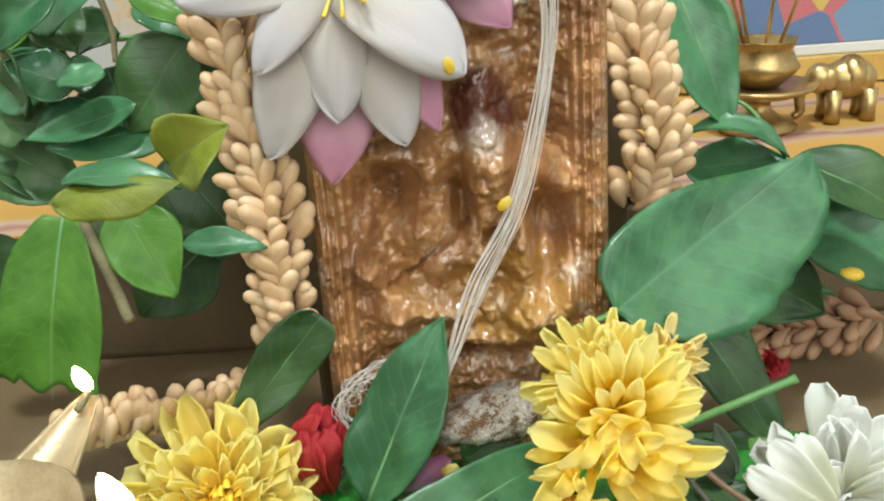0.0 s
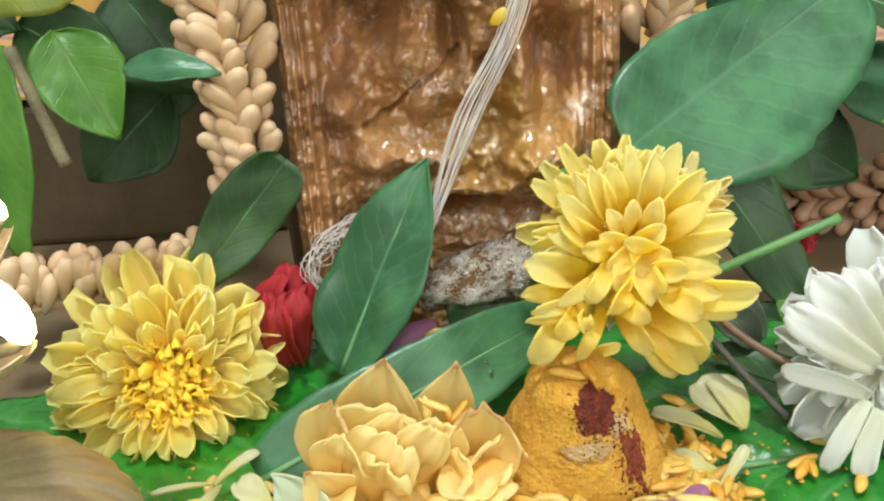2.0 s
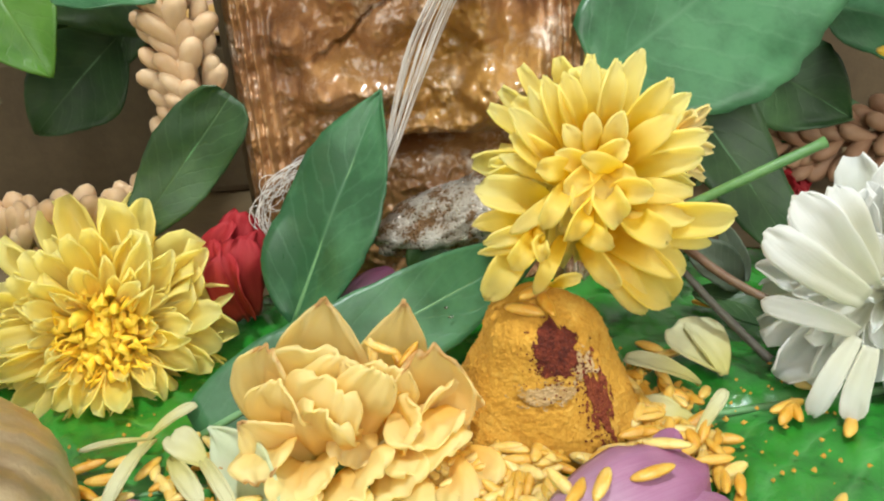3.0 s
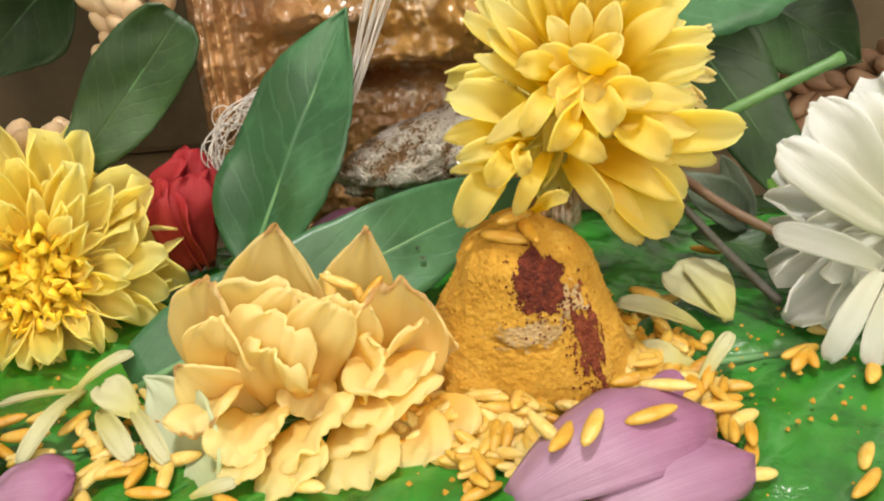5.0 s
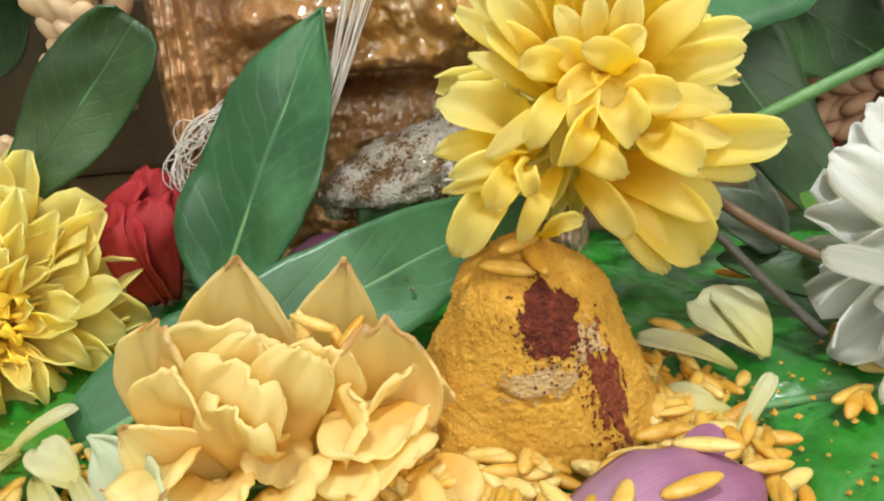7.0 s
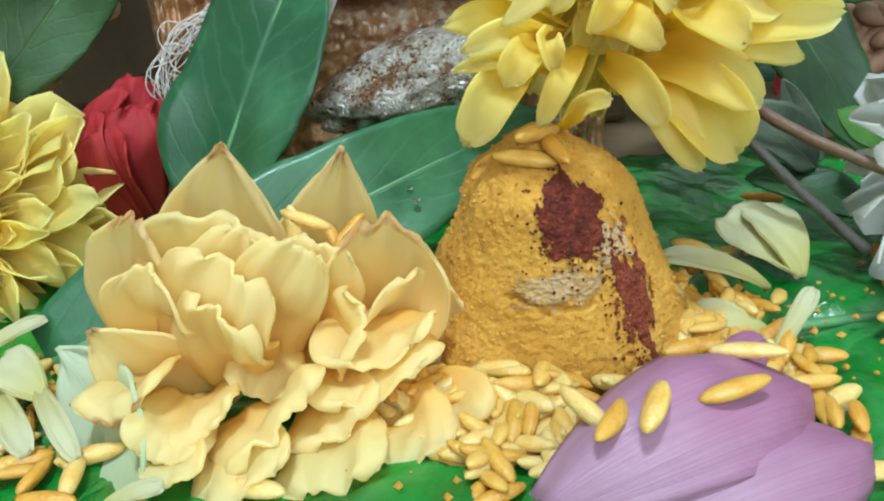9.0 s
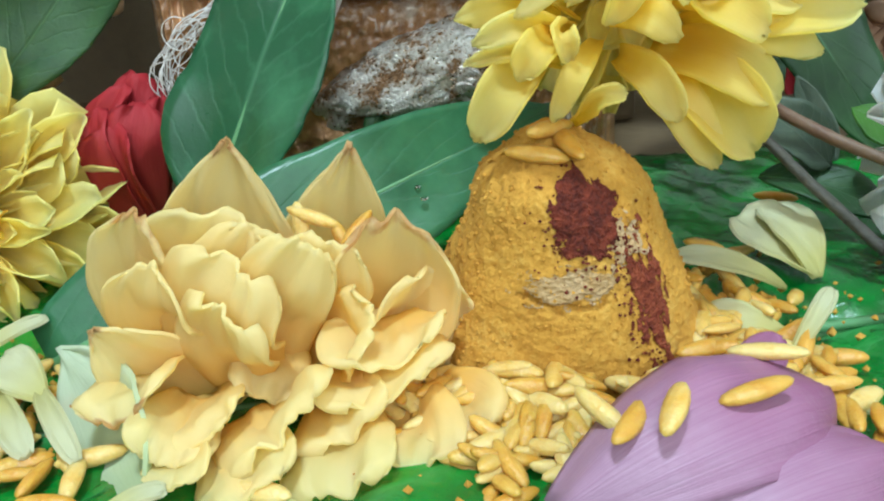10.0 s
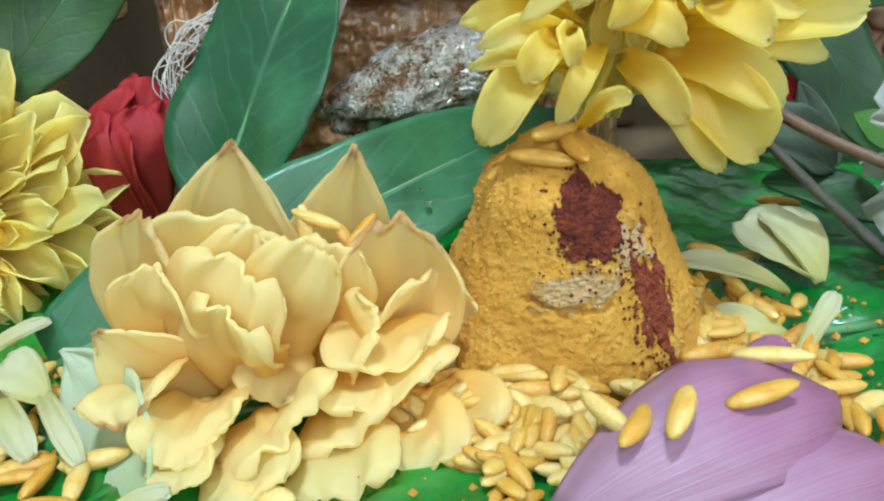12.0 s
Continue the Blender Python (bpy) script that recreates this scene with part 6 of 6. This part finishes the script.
for at, yaw in (((0.0335, 0.1541, 0.0170), -0.45), ((0.0436, 0.1571, 0.0163), -1.40), ((0.0488, 0.1674, 0.0143), -1.95), ((0.0268, 0.1585, 0.0138), 0.5), ((0.0290, 0.1550, 0.0150), 2.6)):
    grain(at, yaw, 0.12, 0.98, "turmeric-coated rice grain lying on a lotus petal")


for b, e, w in (((0.0120, 0.2570, 0.1042), (0.0158, 0.2570, 0.1082), 0.0030), ((-0.0216, 0.2640, 0.0470), (-0.0178, 0.2630, 0.0514), 0.0038), ((-0.0134, 0.2400, 0.0146), (-0.0069, 0.2400, 0.0182), 0.0045), ((-0.0005, 0.2470, 0.1507), (-0.0015, 0.2460, 0.1555), 0.0030)):
    fallen(b, e, w, (0.1, -1, 0.3), YELLOW, "small yellow petal stuck on the statue", 0.1, 0.3, shape="round", seed=w * 800)


def drop(at, r, material, label):
    bm = bmesh.new()
    bmesh.ops.create_icosphere(bm, subdivisions=3, radius=r)
    for v in bm.verts:
        v.co = Vector((v.co.x * 1.1, v.co.y, v.co.z * 0.55)) * (1 + 0.15 * noise.noise(v.co * 900)) + Vector(at)
    me = bpy.data.meshes.new("drop")
    bm.to_mesh(me)
    bm.free()
    me.materials.append(material)
    me.polygons.foreach_set("use_smooth", [True] * len(me.polygons))
    tagged(part("drop", me, None), label, "drop")


WATER, wn, wl, wp = nodes_of("water_drop")
wp.inputs["Transmission Weight"].default_value, wp.inputs["Roughness"].default_value, wp.inputs["IOR"].default_value = 1.0, 0.03, 1.33
PASTE = surface("turmeric_drop", [(0.3, (0.70, 0.42, 0.02)), (0.7, (0.82, 0.56, 0.06))], 200, 900, 0.3, sss=0.2)
for at, r in (((0.0061, 0.2193, 0.0170), 0.0007), ((0.0050, 0.2217, 0.0184), 0.0005), ((0.0041, 0.2255, 0.0207), 0.0008)):
    drop(at, r, WATER, "clear water drop on a green leaf")
drop((0.1453, 0.2918, 0.0570), 0.0040, PASTE, "yellow turmeric drop on a wide leaf")
for at, yaw, tilt in (((-0.0110, 0.1902, 0.0262), 0.2, 1.3), ((-0.0050, 0.1908, 0.0224), 0.6, 1.0), ((-0.0090, 0.1902, 0.0275), 1.2, 0.3), ((-0.0030, 0.1905, 0.0250), -0.8, 0.5)):
    grain(at, yaw, tilt, 0.8, "turmeric-coated rice grain caught in the rose")


# ---- brass oil lamp with two burning wicks ----
def oil_lamp():
    c = Vector((-0.120, 0.152, 0.0))
    root = thing("oil_lamp", c, "brass oil lamp with several spouts, two wicks burning", "lamp")
    prof = [(0.044, 0.0015), (0.0475, 0.004), (0.048, 0.010), (0.0465, 0.017), (0.042, 0.024), (0.034, 0.030), (0.022, 0.034), (0.010, 0.035)]
    vt, fc = lathe(prof, 240, c, lambda a, k: 0.035 * abs(math.sin(a * 16)) * (1 if 0 < k < 7 else 0))
    part("fluted_base", mesh_from("lamp_base", vt, fc, BRASS_PALE), root, "fluted dusty brass base")
    prof = [(0.011, 0.033), (0.007, 0.037), (0.009, 0.041), (0.006, 0.046), (0.008, 0.052), (0.014, 0.055)]
    vt, fc = lathe(prof, 40, c)
    part("stem", mesh_from("lamp_stem", vt, fc, BRASS_PALE), root)
    prof = [(0.010, 0.054), (0.018, 0.056), (0.025, 0.061), (0.028, 0.068), (0.029, 0.072), (0.0278, 0.0725), (0.026, 0.068), (0.018, 0.063), (0.004, 0.061)]
    vt, fc = lathe(prof, 64, c)
    part("bowl", mesh_from("lamp_bowl", vt, fc, BRASS_PALE), root)
    tips = [Vector((-0.1096, 0.2090, 0.0736)), Vector((-0.0764, 0.1489, 0.0740))]
    flames = ((0.0082, 0.0036), (0.0140, 0.0052))
    far = [c + Vector((math.cos(a), math.sin(a), 0)) * 0.062 + Vector((0, 0, 0.073)) for a in (2.6, 3.9, 5.1)]
    for i, tp in enumerate(tips + far):
        d = Vector((tp.x - c.x, tp.y - c.y, 0)).normalized()
        a = c + d * 0.018 + Vector((0, 0, 0.064))
        pts = curve_points([a, a.lerp(tp, 0.45) + Vector((0, 0, -0.0005)), tp], 12)
        vt, fc = [], []
        s = d.cross(Vector((0, 0, 1)))
        for k, p in enumerate(pts):
            w = 0.0115 * (1 - k / 11) ** 0.8 + 0.0026
            for j in range(13):
                b = math.pi * (j / 12) + math.pi
                vt.append(Vector(p) + s * math.cos(b) * w + Vector((0, 0, 1)) * math.sin(b) * w * 0.55)
            for j in range(13):
                b = math.pi * (1 - j / 12) + math.pi
                vt.append(Vector(p) + s * math.cos(b) * w * 0.86 + Vector((0, 0, 1)) * math.sin(b) * w * 0.42)
        for k in range(11):
            for j in range(26):
                q, r = k * 26 + j, k * 26 + (j + 1) % 26
                fc.append((q, r, r + 26, q + 26))
        fc.append(tuple(range(11 * 26, 12 * 26)))
        spout = part("spout", mesh_from("lamp_spout", vt, fc, BRASS_PALE), root)
        if i < 2:
            h, w = flames[i]
            vt, fc = tube([tp - d * 0.007 + Vector((0, 0, -0.0012)), tp - d * 0.003, tp + Vector((0, 0, 0.0015))], [0.0012, 0.0012, 0.0008], 8)
            part("wick", mesh_from("wick", vt, fc, TWIG), spout, "charred cotton wick")
            prof = [(w * q, h * z) for q, z in ((0.15, 0.0), (0.44, 0.10), (0.60, 0.27), (0.64, 0.46), (0.54, 0.66), (0.36, 0.83), (0.17, 0.95), (0.03, 1.0))]
            vt, fc = lathe(prof, 20, tp + Vector((0, 0, 0.001)))
            vt = [(x - 0.28 * max(z - tp.z, 0), y, z) for x, y, z in vt]
            part("flame", mesh_from("flame", vt, fc, FLAME), spout, "small burning flame")


oil_lamp()


# ---- things on the step behind ----
def brass_vase():
    c = Vector((0.1715, 0.4748, 0.0630))
    c.z = STEP
    root = thing("incense_holder", c, "brass incense pot with sticks on a footed saucer", "incense holder")
    prof = [(0.021, 0.0), (0.022, 0.003), (0.014, 0.007), (0.007, 0.012), (0.007, 0.017), (0.020, 0.020), (0.030, 0.024), (0.031, 0.026), (0.018, 0.0245), (0.010, 0.024)]
    vt, fc = lathe(prof, 48, c)
    part("saucer", mesh_from("saucer", vt, fc, BRASS), root)
    prof = [(0.010, 0.0245), (0.014, 0.028), (0.019, 0.033), (0.021, 0.036), (0.019, 0.039), (0.0165, 0.045), (0.018, 0.050), (0.019, 0.051), (0.017, 0.0505), (0.012, 0.044)]
    vt, fc = lathe(prof, 48, c)
    part("pot", mesh_from("pot", vt, fc, BRASS), root)
    for k in range(4):
        a = 1.1 * k
        p = c + Vector((0.009 * math.cos(a), 0.006 * math.sin(a), 0.044))
        vt, fc = tube([p, p + Vector((0.022 * math.cos(a), 0.01 * math.sin(a), 0.07))], [0.0011, 0.0011], 6)
        part("incense_stick", mesh_from("incense_stick", vt, fc, BRASS), root)


def elephant():
    c = Vector((0.2265, 0.4860, 0.0636))
    c.z = STEP
    def ball(lo, r, sx, sy, sz, name):
        bm = bmesh.new()
        bmesh.ops.create_icosphere(bm, subdivisions=4, radius=r)
        for v in bm.verts:
            q = v.co.copy()
            v.co = Vector((q.x * sx, q.y * sy, q.z * sz)) * (1 + 0.03 * noise.noise(q * 400)) + c + Vector(lo)
        me = bpy.data.meshes.new(name)
        bm.to_mesh(me)
        bm.free()
        me.materials.append(BRASS)
        me.polygons.foreach_set("use_smooth", [True] * len(me.polygons))
        return me
    root = thing("elephant_figurine", c, "small polished brass elephant figurine with a saddle cloth", "figurine")
    part("body", ball((0, 0, 0.023), 0.0125, 1.25, 0.8, 0.95, "elephant_body"), root)
    part("head", ball((-0.018, -0.003, 0.025), 0.008, 1.0, 0.9, 1.1, "elephant_head"), root)
    part("saddle", ball((0.001, 0, 0.0245), 0.0128, 0.72, 0.86, 0.98, "elephant_saddle"), root, "embossed brass saddle cloth")
    part("ear", ball((-0.014, -0.009, 0.025), 0.006, 0.7, 0.25, 1.0, "elephant_ear"), root)
    vt, fc = tube(curve_points([c + Vector((-0.024, -0.003, 0.024)), c + Vector((-0.029, -0.004, 0.016)), c + Vector((-0.028, -0.004, 0.007)), c + Vector((-0.032, -0.004, 0.004))], 12), [0.0034 - 0.0001 * i for i in range(12)], 10)
    part("trunk", mesh_from("elephant_trunk", vt, fc, BRASS), root)
    for x, y in ((-0.010, -0.006), (-0.010, 0.006), (0.010, -0.006), (0.010, 0.006)):
        vt, fc = tube([c + Vector((x, y, 0.018)), c + Vector((x, y, 0.006)), c + Vector((x, y, 0.0))], [0.0048, 0.0042, 0.0046], 12)
        part("leg", mesh_from("elephant_leg", vt, fc, BRASS), root)


brass_vase()
elephant()


def picture_material():
    m, n, l, p = nodes_of("printed_picture")
    co = n.new("ShaderNodeTexCoord").outputs["Object"]
    v = n.new("ShaderNodeTexVoronoi")
    v.inputs["Scale"].default_value = 26.0
    l.new(co, v.inputs["Vector"])
    sep = n.new("ShaderNodeSeparateColor")
    l.new(v.outputs["Color"], sep.inputs[0])
    r = ramp_node(n, [(0.0, (0.10, 0.16, 0.30)), (0.3, (0.14, 0.24, 0.38)), (0.45, (0.10, 0.24, 0.12)), (0.6, (0.48, 0.36, 0.10)), (0.75, (0.42, 0.13, 0.15)), (0.9, (0.50, 0.46, 0.40))])
    r.color_ramp.interpolation = "CONSTANT"
    l.new(sep.outputs[0], r.inputs[0])
    l.new(r.outputs[0], p.inputs["Base Color"])
    p.inputs["Roughness"].default_value = 0.3
    return m


GOLD = surface("gold_frame", [(0.3, (0.34, 0.20, 0.04)), (0.7, (0.52, 0.34, 0.09))], 40, 500, 0.4, bump=0.3)
MOUNT = surface("white_mount", [(0.3, (0.50, 0.50, 0.47)), (0.7, (0.60, 0.60, 0.57))], 30, 500, 0.6)
PRINT = picture_material()


def picture(x0, x1, yb, label, print_material):
    zb = STEP + 0.001
    pf = thing("picture_frame", ((x0 + x1) / 2, yb, zb), label, "picture")
    for nm, lo, hi, mt in (("frame_rail", (x0, yb, zb), (x1, yb + 0.015, zb + 0.019), GOLD), ("frame_rail", (x0, yb, zb + 0.186), (x1, yb + 0.015, zb + 0.2), GOLD),
                           ("frame_rail", (x0, yb, zb + 0.0192), (x0 + 0.012, yb + 0.015, zb + 0.1858), GOLD), ("frame_rail", (x1 - 0.012, yb, zb + 0.0192), (x1, yb + 0.015, zb + 0.1858), GOLD),
                           ("mount", (x0 + 0.0122, yb + 0.005, zb + 0.0192), (x1 - 0.0122, yb + 0.008, zb + 0.026), MOUNT), ("print", (x0 + 0.0122, yb + 0.006, zb + 0.0262), (x1 - 0.0122, yb + 0.010, zb + 0.1856), print_material)):
        box(nm, lo, hi, mt, 0.001, pf)


picture(0.155, 0.36, 0.575, "framed colourful printed picture leaning behind the figurines", PRINT)
picture(-0.34, -0.13, 0.575, "faded beige framed picture behind the leaf cluster", surface("faded_print", [(0.35, (0.30, 0.18, 0.08)), (0.5, (0.46, 0.34, 0.20)), (0.6, (0.36, 0.38, 0.38))], 22, 300, 0.5))
